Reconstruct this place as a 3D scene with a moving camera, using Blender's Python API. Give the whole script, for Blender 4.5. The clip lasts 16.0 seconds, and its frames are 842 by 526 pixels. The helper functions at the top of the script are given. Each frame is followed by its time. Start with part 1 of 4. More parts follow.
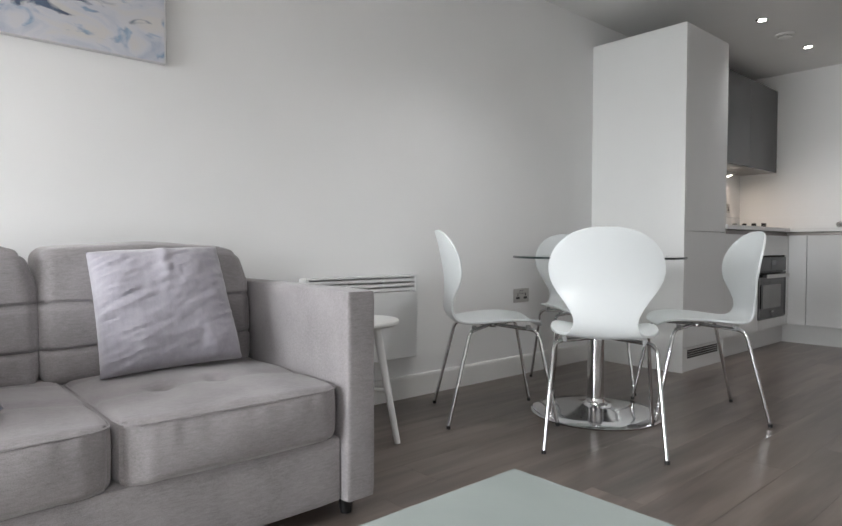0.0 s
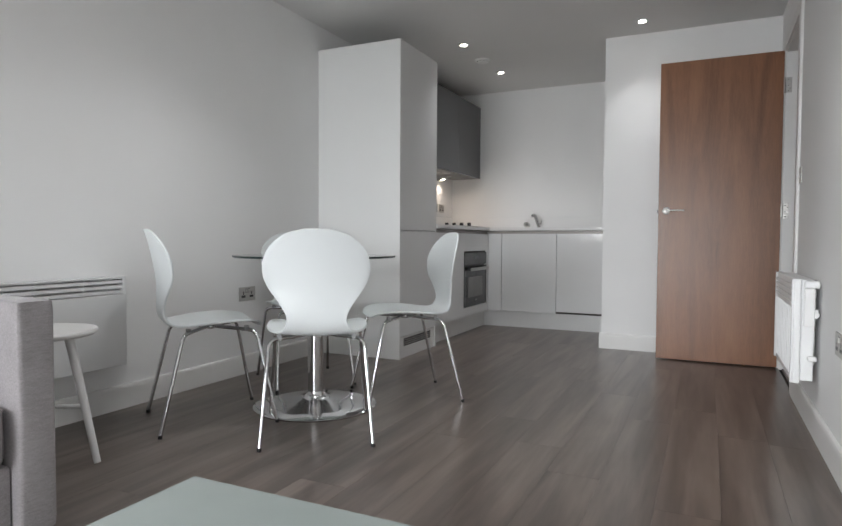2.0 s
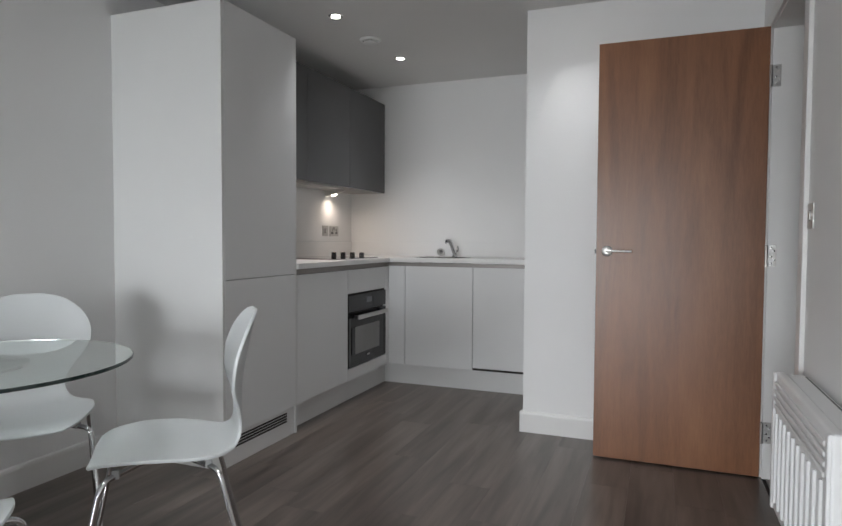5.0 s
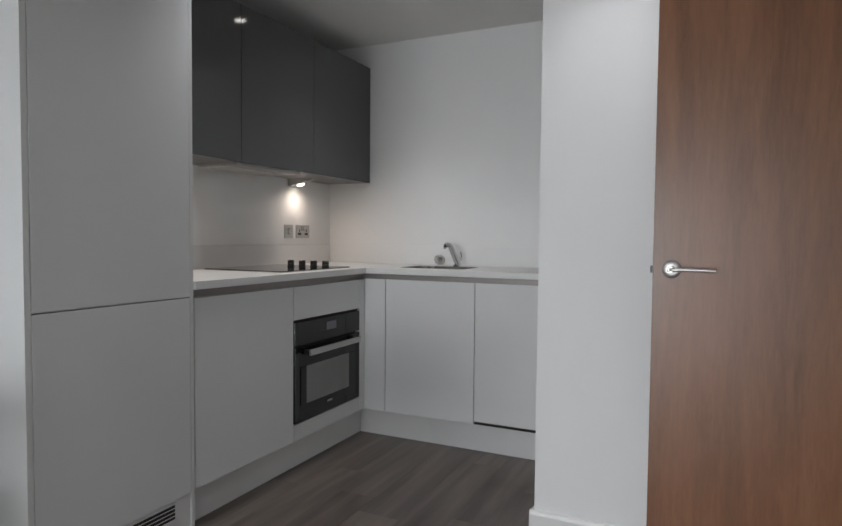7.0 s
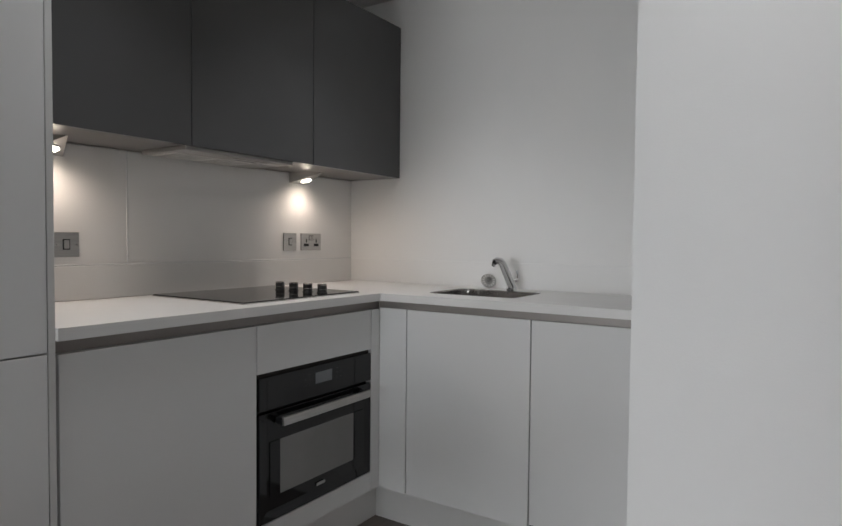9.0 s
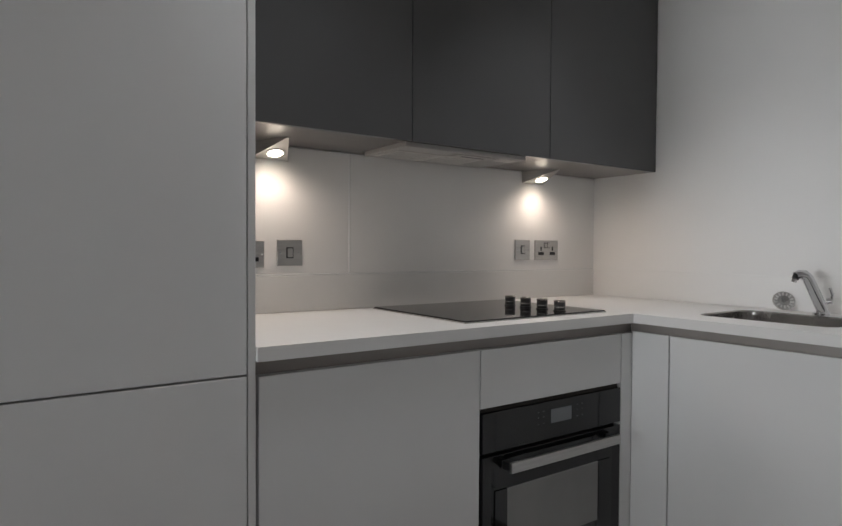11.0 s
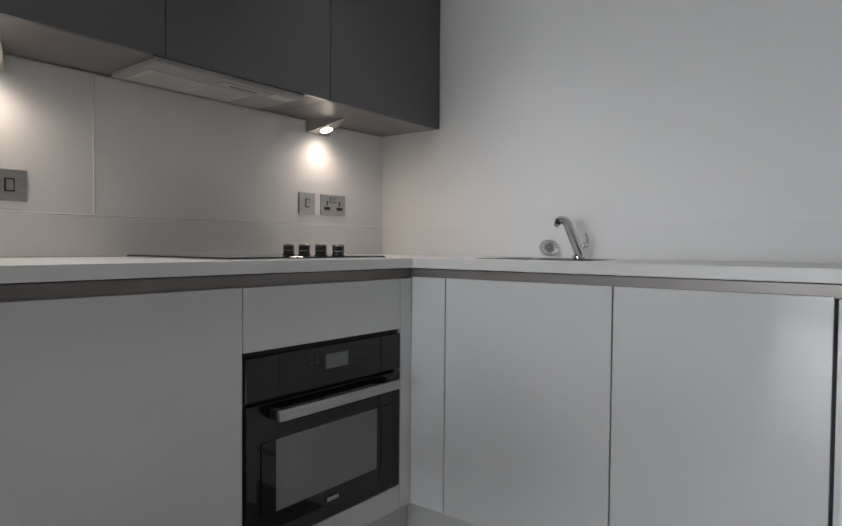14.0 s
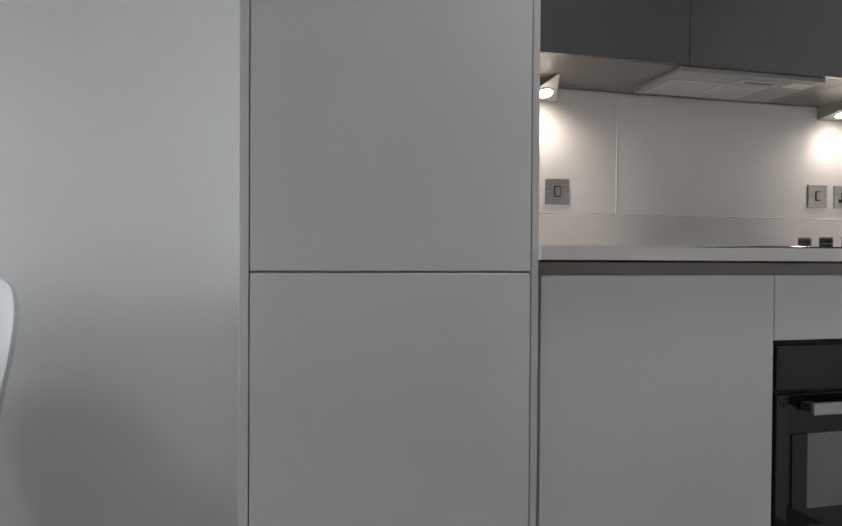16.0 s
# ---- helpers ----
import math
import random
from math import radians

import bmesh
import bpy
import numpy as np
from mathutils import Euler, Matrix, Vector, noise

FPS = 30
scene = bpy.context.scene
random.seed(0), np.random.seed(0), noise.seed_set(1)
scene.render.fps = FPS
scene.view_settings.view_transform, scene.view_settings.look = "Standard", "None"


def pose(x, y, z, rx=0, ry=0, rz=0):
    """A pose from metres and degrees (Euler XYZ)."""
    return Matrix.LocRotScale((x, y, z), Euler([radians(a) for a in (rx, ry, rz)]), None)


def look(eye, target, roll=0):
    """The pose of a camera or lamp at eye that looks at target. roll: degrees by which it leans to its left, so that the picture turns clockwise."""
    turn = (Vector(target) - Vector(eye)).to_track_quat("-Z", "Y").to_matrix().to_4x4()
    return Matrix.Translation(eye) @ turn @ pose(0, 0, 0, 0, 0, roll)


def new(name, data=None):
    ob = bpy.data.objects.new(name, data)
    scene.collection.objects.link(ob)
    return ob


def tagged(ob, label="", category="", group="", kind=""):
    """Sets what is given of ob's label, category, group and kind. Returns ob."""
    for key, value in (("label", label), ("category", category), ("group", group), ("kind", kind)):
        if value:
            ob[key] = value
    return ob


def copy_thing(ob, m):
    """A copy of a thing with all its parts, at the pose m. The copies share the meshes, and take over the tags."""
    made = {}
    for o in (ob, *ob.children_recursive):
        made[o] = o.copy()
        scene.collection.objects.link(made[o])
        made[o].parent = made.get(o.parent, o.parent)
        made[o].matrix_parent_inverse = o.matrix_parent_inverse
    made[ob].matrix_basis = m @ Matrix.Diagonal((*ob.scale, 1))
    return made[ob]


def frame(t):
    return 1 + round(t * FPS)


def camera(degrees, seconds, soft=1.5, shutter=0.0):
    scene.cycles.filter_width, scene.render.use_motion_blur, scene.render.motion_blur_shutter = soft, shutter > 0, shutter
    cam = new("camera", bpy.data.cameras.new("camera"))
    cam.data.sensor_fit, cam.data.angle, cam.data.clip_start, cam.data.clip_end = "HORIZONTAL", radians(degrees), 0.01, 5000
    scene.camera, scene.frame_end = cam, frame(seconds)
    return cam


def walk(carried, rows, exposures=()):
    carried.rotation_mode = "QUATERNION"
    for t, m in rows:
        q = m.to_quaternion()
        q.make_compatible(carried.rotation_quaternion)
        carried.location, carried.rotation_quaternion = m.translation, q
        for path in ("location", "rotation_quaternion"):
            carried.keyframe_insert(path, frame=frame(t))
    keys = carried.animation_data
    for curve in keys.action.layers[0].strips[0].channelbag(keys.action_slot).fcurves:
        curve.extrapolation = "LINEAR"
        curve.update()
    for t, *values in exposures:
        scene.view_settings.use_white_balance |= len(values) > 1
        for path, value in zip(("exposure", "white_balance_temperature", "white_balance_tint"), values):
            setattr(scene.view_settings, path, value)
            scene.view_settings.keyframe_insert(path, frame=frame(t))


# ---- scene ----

cam = camera(69.2, 16.0, soft=1.5)
PATH = [
    (0, (2.437, -3.861, 0.814), (0.939, -2.538, 0.758), 0.2),
    (0.5, (2.475, -3.87, 0.817), (1.133, -2.389, 0.754), 0.2),
    (1, (2.514, -3.87, 0.826), (1.34, -2.252, 0.754), 0.3),
    (1.5, (2.538, -3.861, 0.824), (1.54, -2.129, 0.752), 0.3),
    (2, (2.578, -3.824, 0.846), (1.728, -2.015, 0.771), 0.3),
    (2.5, (2.613, -3.695, 0.906), (1.84, -1.852, 0.826), 0.2),
    (3, (2.657, -3.504, 0.963), (1.91, -1.65, 0.886), 0.2),
    (3.5, (2.648, -3.299, 1.002), (1.918, -1.439, 0.921), 0.3),
    (4, (2.6, -2.974, 1.047), (1.88, -1.11, 0.968), 0.3),
    (6.5, (2.475, -1.463, 1.162), (1.670, 0.366, 1.078), 0.41),
    (7, (2.411, -1.110, 1.152), (1.552, 0.694, 1.067), 0.52),
    (7.5, (2.380, -0.814, 1.140), (1.498, 0.979, 1.059), 0.55),
    (8, (2.353, -0.501, 1.153), (1.421, 1.267, 1.073), 0.42),
    (8.5, (2.270, -0.280, 1.167), (1.271, 1.451, 1.091), 0.49),
    (9, (2.140, -0.116, 1.190), (1.048, 1.558, 1.118), 0.57),
    (9.5, (2.032, 0.037, 1.212), (0.660, 1.490, 1.148), 0.31),
    (10, (1.963, 0.075, 1.201), (0.320, 1.214, 1.156), 0.32),
    (12.5, (1.816, 0.323, 1.118), (0.286, 1.610, 1.053), 0.71),
    (13, (1.839, 0.328, 1.070), (0.478, 1.793, 1.008), 0.64),
    (13.5, (1.868, 0.323, 1.030), (0.609, 1.875, 0.970), 0.57),
    (14, (1.864, 0.335, 1.016), (0.646, 1.920, 0.958), 0.50),
    (14.5, (1.852, 0.305, 1.009), (0.627, 1.885, 0.947), 0.53),
    (15, (1.825, 0.220, 0.989), (0.450, 1.672, 0.936), 0.48),
    (15.5, (1.820, 0.121, 0.951), (0.115, 1.166, 0.917), 0.34),
    (16, (1.887, 0.062, 0.949), (-0.063, 0.509, 0.927), 0.37),
]
walk(cam, [(t, look(eye, target, roll)) for t, eye, target, roll in PATH],
     [(0, 0.97, 6540, 10), (1.5, 0.91, 6500, 10), (4, 0.86, 6450, 10), (7, 0.68, 6370, 10), (10, 0.62, 6520, 10), (12.5, 0.70, 6360, 10), (14.5, 0.64, 6340, 10), (16, 1.03, 6380, 10)])

# ---- main dimensions ----
XR = 3.02        # right-hand wall
YW = -7.9        # window wall
XL = -0.055      # living-room part of the left-hand wall
YB = 2.454        # kitchen back wall
XP, YP = 1.827, 1.140   # corner of the pier beside the kitchen
ZC = 2.42        # ceiling
F = 0.62         # front of the tall unit and the base units
YD = 1.904       # door faces of the back run
ZT = 0.974       # worktop

# ---- light ----
world = bpy.data.worlds.new("overcast_sky")
scene.world = world
world.use_nodes = True
wn = world.node_tree
sky = wn.nodes.new("ShaderNodeTexSky")
sky.sky_type, sky.sun_disc = "NISHITA", False
sky.sun_elevation, sky.sun_rotation = radians(48), radians(200)
wn.links.new(sky.outputs[0], wn.nodes["Background"].inputs[0])
wn.nodes["Background"].inputs[1].default_value = 0.08

sun = new("sun", bpy.data.lights.new("sun", "SUN"))
sun.data.energy, sun.data.angle, sun.data.color = 0.6, radians(14), (1, 0.96, 0.9)
sun.matrix_world = look((1.0, -11.7, 8.0), (1.5, -7.9, 1.2))

daylight = new("window_daylight", bpy.data.lights.new("window_daylight", "AREA"))
daylight.data.shape, daylight.data.size, daylight.data.size_y = "RECTANGLE", 2.3, 1.75
daylight.data.energy, daylight.data.color = 125, (0.94, 0.975, 1.0)
daylight.data.spread = radians(118)
daylight.matrix_world = look((1.2, YW + 0.38, 1.02), (1.2, 0, -5.4))

# the first three are seen; those with y < 0 are unseen fill, added
SEEN_AND_ADDED_DOWNLIGHTS = [(2.12, 0.842), (0.765, 0.82), (0.79, 1.717), (2.12, -1.6), (0.9, -1.6), (2.12, -4.05), (0.9, -4.05), (2.12, -6.5), (0.9, -6.5)]
CABINET_LIGHTS = [0.885, 2.05]


# ---- materials ----
def material(name):
    m = bpy.data.materials.new(name)
    m.use_nodes = True
    return m, m.node_tree, m.node_tree.nodes["Principled BSDF"]


def plain(name, color, rough=0.5, metal=0.0, scale=6.0, vary=0.05, bump=0.0, bump_scale=200.0, coat=0.0, stretch=(1, 1, 1), rough_vary=0.08):
    """A surface with broad tone variation, fine grain and a little relief."""
    m, nt, p = material(name)
    n, l = nt.nodes, nt.links
    tc = n.new("ShaderNodeTexCoord")
    mp = n.new("ShaderNodeMapping")
    mp.inputs["Scale"].default_value = stretch
    l.new(tc.outputs["Object"], mp.inputs[0])
    big = n.new("ShaderNodeTexNoise")
    big.inputs["Scale"].default_value, big.inputs["Detail"].default_value = scale, 5
    l.new(mp.outputs[0], big.inputs["Vector"])
    ramp = n.new("ShaderNodeValToRGB")
    ramp.color_ramp.elements[0].position, ramp.color_ramp.elements[1].position = 0.3, 0.7
    ramp.color_ramp.elements[0].color = (*[c * (1 - vary) for c in color], 1)
    ramp.color_ramp.elements[1].color = (*[min(1, c * (1 + vary)) for c in color], 1)
    l.new(big.outputs[0], ramp.inputs[0])
    l.new(ramp.outputs[0], p.inputs["Base Color"])
    p.inputs["Metallic"].default_value = metal
    p.inputs["Coat Weight"].default_value = coat
    p.inputs["Coat Roughness"].default_value = 0.08
    mr = n.new("ShaderNodeMapRange")
    mr.inputs["To Min"].default_value, mr.inputs["To Max"].default_value = max(0, rough - rough_vary), min(1, rough + rough_vary)
    l.new(big.outputs[0], mr.inputs[0])
    l.new(mr.outputs[0], p.inputs["Roughness"])
    if bump:
        fine = n.new("ShaderNodeTexNoise")
        fine.inputs["Scale"].default_value, fine.inputs["Detail"].default_value = bump_scale, 4
        l.new(mp.outputs[0], fine.inputs["Vector"])
        b = n.new("ShaderNodeBump")
        b.inputs["Strength"].default_value, b.inputs["Distance"].default_value = bump, 0.002
        l.new(fine.outputs[0], b.inputs["Height"])
        l.new(b.outputs[0], p.inputs["Normal"])
    return m


def wood(name, dark, mid, light, rough, along="Z", fine=90.0, per_object=0.0, coat=0.0, broad=5.0, bump=0.15, gloss_vary=0.06, stretch=0.07, spread=0.2, grain=0.42, detail=6, swirl=0.8):
    """Wood grain drawn out along one axis, in two scales, with pores and tone by piece."""
    m, nt, p = material(name)
    n, l = nt.nodes, nt.links
    tc = n.new("ShaderNodeTexCoord")
    info = n.new("ShaderNodeObjectInfo")
    add = n.new("ShaderNodeVectorMath")
    add.operation = "MULTIPLY_ADD"
    l.new(info.outputs["Random"], add.inputs[0])
    add.inputs[1].default_value = (37.0, 53.0, 71.0)
    l.new(tc.outputs["Object"], add.inputs[2])
    mp = n.new("ShaderNodeMapping")
    mp.inputs["Scale"].default_value = (stretch, 1, 1) if along == "X" else (1, stretch, 1) if along == "Y" else (1, 1, stretch)
    l.new(add.outputs[0], mp.inputs[0])
    a = n.new("ShaderNodeTexNoise")
    a.inputs["Scale"].default_value, a.inputs["Detail"].default_value, a.inputs["Distortion"].default_value = broad, detail, swirl
    l.new(mp.outputs[0], a.inputs["Vector"])
    f = n.new("ShaderNodeTexNoise")
    f.inputs["Scale"].default_value, f.inputs["Detail"].default_value, f.inputs["Roughness"].default_value = fine, detail, 0.65
    l.new(mp.outputs[0], f.inputs["Vector"])
    mix = n.new("ShaderNodeMix")
    mix.inputs["Factor"].default_value = grain
    l.new(a.outputs[0], mix.inputs["A"])
    l.new(f.outputs[0], mix.inputs["B"])
    ramp = n.new("ShaderNodeValToRGB")
    e = ramp.color_ramp.elements
    e[0].position, e[0].color = 0.5 - spread, (*dark, 1)
    e[1].position, e[1].color = 0.5 + spread, (*light, 1)
    k = e.new(0.5)
    k.color = (*mid, 1)
    l.new(mix.outputs["Result"], ramp.inputs[0])
    hsv = n.new("ShaderNodeHueSaturation")
    mr = n.new("ShaderNodeMapRange")
    mr.inputs["To Min"].default_value, mr.inputs["To Max"].default_value = 1 - per_object, 1 + per_object
    l.new(info.outputs["Random"], mr.inputs[0])
    l.new(mr.outputs[0], hsv.inputs["Value"])
    l.new(ramp.outputs[0], hsv.inputs["Color"])
    l.new(hsv.outputs[0], p.inputs["Base Color"])
    rr = n.new("ShaderNodeMapRange")
    rr.inputs["To Min"].default_value, rr.inputs["To Max"].default_value = rough - gloss_vary, rough + gloss_vary
    l.new(mix.outputs["Result"], rr.inputs[0])
    l.new(rr.outputs[0], p.inputs["Roughness"])
    p.inputs["Coat Weight"].default_value = coat
    p.inputs["Coat Roughness"].default_value = 0.25
    if bump:
        b = n.new("ShaderNodeBump")
        b.inputs["Strength"].default_value, b.inputs["Distance"].default_value = bump, 0.001
        l.new(f.outputs[0], b.inputs["Height"])
        l.new(b.outputs[0], p.inputs["Normal"])
    return m


def fabric(name, dark, light, weave=420.0, slub=60.0, bump=0.5, sheen=0.3):
    """Woven cloth: threads in two directions with uneven slubs."""
    m, nt, p = material(name)
    n, l = nt.nodes, nt.links
    tc = n.new("ShaderNodeTexCoord")
    mp = n.new("ShaderNodeMapping")
    mp.inputs["Scale"].default_value = (1, 0.22, 1)
    l.new(tc.outputs["Object"], mp.inputs[0])
    s = n.new("ShaderNodeTexNoise")
    s.inputs["Scale"].default_value, s.inputs["Detail"].default_value, s.inputs["Roughness"].default_value = slub * 3, 6, 0.7
    l.new(mp.outputs[0], s.inputs["Vector"])
    w = n.new("ShaderNodeTexNoise")
    w.inputs["Scale"].default_value, w.inputs["Detail"].default_value = weave, 2
    l.new(tc.outputs["Object"], w.inputs["Vector"])
    big = n.new("ShaderNodeTexNoise")
    big.inputs["Scale"].default_value = 7
    l.new(tc.outputs["Object"], big.inputs["Vector"])
    mix = n.new("ShaderNodeMix")
    mix.inputs["Factor"].default_value = 0.45
    l.new(s.outputs[0], mix.inputs["A"])
    l.new(w.outputs[0], mix.inputs["B"])
    mix2 = n.new("ShaderNodeMix")
    mix2.inputs["Factor"].default_value = 0.3
    l.new(mix.outputs["Result"], mix2.inputs["A"])
    l.new(big.outputs[0], mix2.inputs["B"])
    ramp = n.new("ShaderNodeValToRGB")
    ramp.color_ramp.elements[0].position, ramp.color_ramp.elements[1].position = 0.36, 0.64
    ramp.color_ramp.elements[0].color, ramp.color_ramp.elements[1].color = (*dark, 1), (*light, 1)
    l.new(mix2.outputs["Result"], ramp.inputs[0])
    l.new(ramp.outputs[0], p.inputs["Base Color"])
    p.inputs["Roughness"].default_value = 0.9
    p.inputs["Sheen Weight"].default_value = sheen
    b = n.new("ShaderNodeBump")
    b.inputs["Strength"].default_value, b.inputs["Distance"].default_value = bump, 0.002
    l.new(mix.outputs["Result"], b.inputs["Height"])
    l.new(b.outputs[0], p.inputs["Normal"])
    return m


def glass(name, tint=(0.95, 0.98, 0.97), rough=0.0):
    m, nt, p = material(name)
    p.inputs["Base Color"].default_value = (*tint, 1)
    p.inputs["Transmission Weight"].default_value = 1
    p.inputs["Roughness"].default_value = rough
    p.inputs["IOR"].default_value = 1.45
    return m


def glow(name, color, strength):
    m, nt, p = material(name)
    p.inputs["Base Color"].default_value = (0.8, 0.8, 0.8, 1)
    p.inputs["Emission Color"].default_value = (*color, 1)
    p.inputs["Emission Strength"].default_value = strength
    return m


def painted_canvas():
    """Loose brushwork: a pale lilac ground, thin blue loops and dark navy strokes towards the middle."""
    m, nt, p = material("canvas_paint")
    n, l = nt.nodes, nt.links
    tc = n.new("ShaderNodeTexCoord")
    mp = n.new("ShaderNodeMapping")
    mp.inputs["Scale"].default_value = (1, 1.0, 1.7)
    l.new(tc.outputs["Object"], mp.inputs[0])

    def noisy(scale, detail, swirl):
        t = n.new("ShaderNodeTexNoise")
        t.inputs["Scale"].default_value, t.inputs["Detail"].default_value, t.inputs["Distortion"].default_value = scale, detail, swirl
        l.new(mp.outputs[0], t.inputs["Vector"])
        return t.outputs[0]

    def ramp_of(value, stops):
        r = n.new("ShaderNodeValToRGB")
        e = r.color_ramp.elements
        e[0].position, e[0].color = stops[0][0], (*stops[0][1], 1)
        e[1].position, e[1].color = stops[-1][0], (*stops[-1][1], 1)
        for pos, c in stops[1:-1]:
            e.new(pos).color = (*c, 1)
        l.new(value, r.inputs[0])
        return r.outputs[0]

    def mixed(factor, a, b):
        k = n.new("ShaderNodeMix")
        k.data_type = "RGBA"
        l.new(factor, k.inputs["Factor"])
        l.new(a, k.inputs["A"])
        l.new(b, k.inputs["B"])
        return k.outputs["Result"]

    def math_of(op, a, b):
        k = n.new("ShaderNodeMath")
        k.operation = op
        for i, v in enumerate((a, b)):
            if isinstance(v, float):
                k.inputs[i].default_value = v
            else:
                l.new(v, k.inputs[i])
        return k.outputs[0]

    brush = noisy(5.5, 8, 1.4)
    ground = ramp_of(brush, ((0.30, (0.40, 0.44, 0.54)), (0.42, (0.52, 0.545, 0.61)), (0.52, (0.60, 0.605, 0.65)), (0.66, (0.63, 0.61, 0.60))))
    blue = ramp_of(noisy(9.0, 6, 2.0), ((0.30, (0.05, 0.12, 0.27)), (0.50, (0.16, 0.29, 0.46)), (0.70, (0.36, 0.47, 0.60))))
    cell = n.new("ShaderNodeTexVoronoi")
    cell.inputs["Scale"].default_value = 4.2
    l.new(mp.outputs[0], cell.inputs["Vector"])
    wob = math_of("MULTIPLY_ADD", brush, 0.22)
    loop = math_of("ADD", cell.outputs["Distance"], wob)
    rings = ramp_of(loop, ((0.36, (0, 0, 0)), (0.41, (0.75, 0.75, 0.75)), (0.46, (0.06, 0.06, 0.06)), (0.60, (0, 0, 0))))
    patch = ramp_of(noisy(3.4, 4, 0.6), ((0.46, (0, 0, 0)), (0.60, (1, 1, 1))))
    col = mixed(math_of("MULTIPLY", rings, patch), ground, blue)
    col = mixed(ramp_of(noisy(4.6, 7, 2.2), ((0.60, (0, 0, 0)), (0.68, (0.7, 0.7, 0.7)))), col, blue)
    sep = n.new("ShaderNodeSeparateXYZ")
    l.new(tc.outputs["Object"], sep.inputs[0])
    rise = math_of("MULTIPLY", sep.outputs["Z"], 1.3)
    near = math_of("MULTIPLY", sep.outputs["Y"], -0.45)
    dark = math_of("ADD", math_of("ADD", rise, near), noisy(6.0, 7, 1.5))
    navy = ramp_of(noisy(12.0, 5, 1.0), ((0.35, (0.012, 0.03, 0.085)), (0.65, (0.06, 0.11, 0.21))))
    col = mixed(ramp_of(dark, ((0.66, (0, 0, 0)), (0.76, (0.9, 0.9, 0.9)), (0.86, (0.9, 0.9, 0.9)), (0.94, (0, 0, 0)))), col, navy)
    l.new(col, p.inputs["Base Color"])
    p.inputs["Roughness"].default_value = 0.7
    b = n.new("ShaderNodeBump")
    b.inputs["Strength"].default_value = 0.3
    l.new(brush, b.inputs["Height"])
    l.new(b.outputs[0], p.inputs["Normal"])
    return m


WALL = plain("wall_paint", (0.84, 0.84, 0.835), 0.62, scale=1.3, vary=0.02, bump=0.12, bump_scale=260)
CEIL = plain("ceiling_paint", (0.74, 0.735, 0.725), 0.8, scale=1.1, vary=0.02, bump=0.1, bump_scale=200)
TRIM = plain("trim_paint", (0.78, 0.775, 0.76), 0.38, scale=3, vary=0.02, bump=0.06, bump_scale=90)
FLOOR = wood("floor_wood", (0.072, 0.057, 0.049), (0.124, 0.099, 0.086), (0.190, 0.154, 0.132), 0.28, "Y", fine=30, per_object=0.08, broad=12.0, stretch=0.085, spread=0.18, grain=0.24, bump=0.0, gloss_vary=0.0, detail=3, swirl=0.5)
GAP = plain("dark_gap", (0.03, 0.026, 0.023), 0.8, vary=0.2)
GLOSS = plain("gloss_white_lacquer", (0.77, 0.775, 0.775), 0.10, scale=2.2, vary=0.015, bump=0.015, bump_scale=14, rough_vary=0.03)
PANEL = plain("white_end_panel", (0.76, 0.765, 0.755), 0.22, scale=2.2, vary=0.015, bump=0.015, bump_scale=14)
GREY = plain("grey_lacquer", (0.084, 0.085, 0.087), 0.08, scale=2.5, vary=0.04, bump=0.006, bump_scale=9, rough_vary=0.02)
UNDER = plain("cabinet_underside", (0.165, 0.152, 0.145), 0.30, scale=4, vary=0.05)
TOP = plain("white_solid_worktop", (0.77, 0.765, 0.755), 0.36, scale=5, vary=0.02, bump=0.03, bump_scale=60)
RAIL = plain("handle_channel", (0.31, 0.285, 0.27), 0.42, metal=0.3, scale=5, vary=0.06)
SPLASH = plain("white_splash_panel", (0.82, 0.815, 0.805), 0.22, scale=3, vary=0.015)
PLINTH = plain("white_plinth", (0.78, 0.78, 0.775), 0.2, scale=3, vary=0.02)
CHROME = plain("chrome", (0.66, 0.66, 0.67), 0.10, metal=1.0, scale=9, vary=0.03, rough_vary=0.03)
STEEL = plain("brushed_steel", (0.51, 0.50, 0.485), 0.34, metal=1.0, scale=14, vary=0.08, bump=0.1, bump_scale=160, stretch=(1, 1, 9))
SINKSTEEL = plain("sink_steel", (0.36, 0.35, 0.34), 0.26, metal=1.0, scale=12, vary=0.08)
BLACK = plain("black_plastic", (0.012, 0.012, 0.013), 0.35, scale=9, vary=0.2)
OVENGLASS = plain("black_oven_glass", (0.010, 0.010, 0.011), 0.06, scale=4, vary=0.2, rough_vary=0.02)
# dark oven window: the bright room's reflection is put in as an even grey
OVENREFLECT = plain("oven_window_reflection_grey", (0.22, 0.217, 0.212), 0.10, scale=3, vary=0.15, rough_vary=0.02)
HOBGLASS = plain("hob_glass", (0.012, 0.012, 0.012), 0.05, scale=4, vary=0.2, rough_vary=0.02)
SLOT = plain("strainer_slot", (0.80, 0.79, 0.77), 0.4)
CLIP = plain("grey_plastic_clip", (0.30, 0.305, 0.305), 0.45)
WHITEP = plain("white_plastic", (0.78, 0.78, 0.77), 0.35, scale=5, vary=0.02)
HEATER = plain("white_enamel", (0.78, 0.785, 0.785), 0.33, scale=4, vary=0.015)
SHELL = plain("white_lacquered_ply", (0.66, 0.69, 0.695), 0.42, scale=5, vary=0.015, bump=0.02, bump_scale=40)
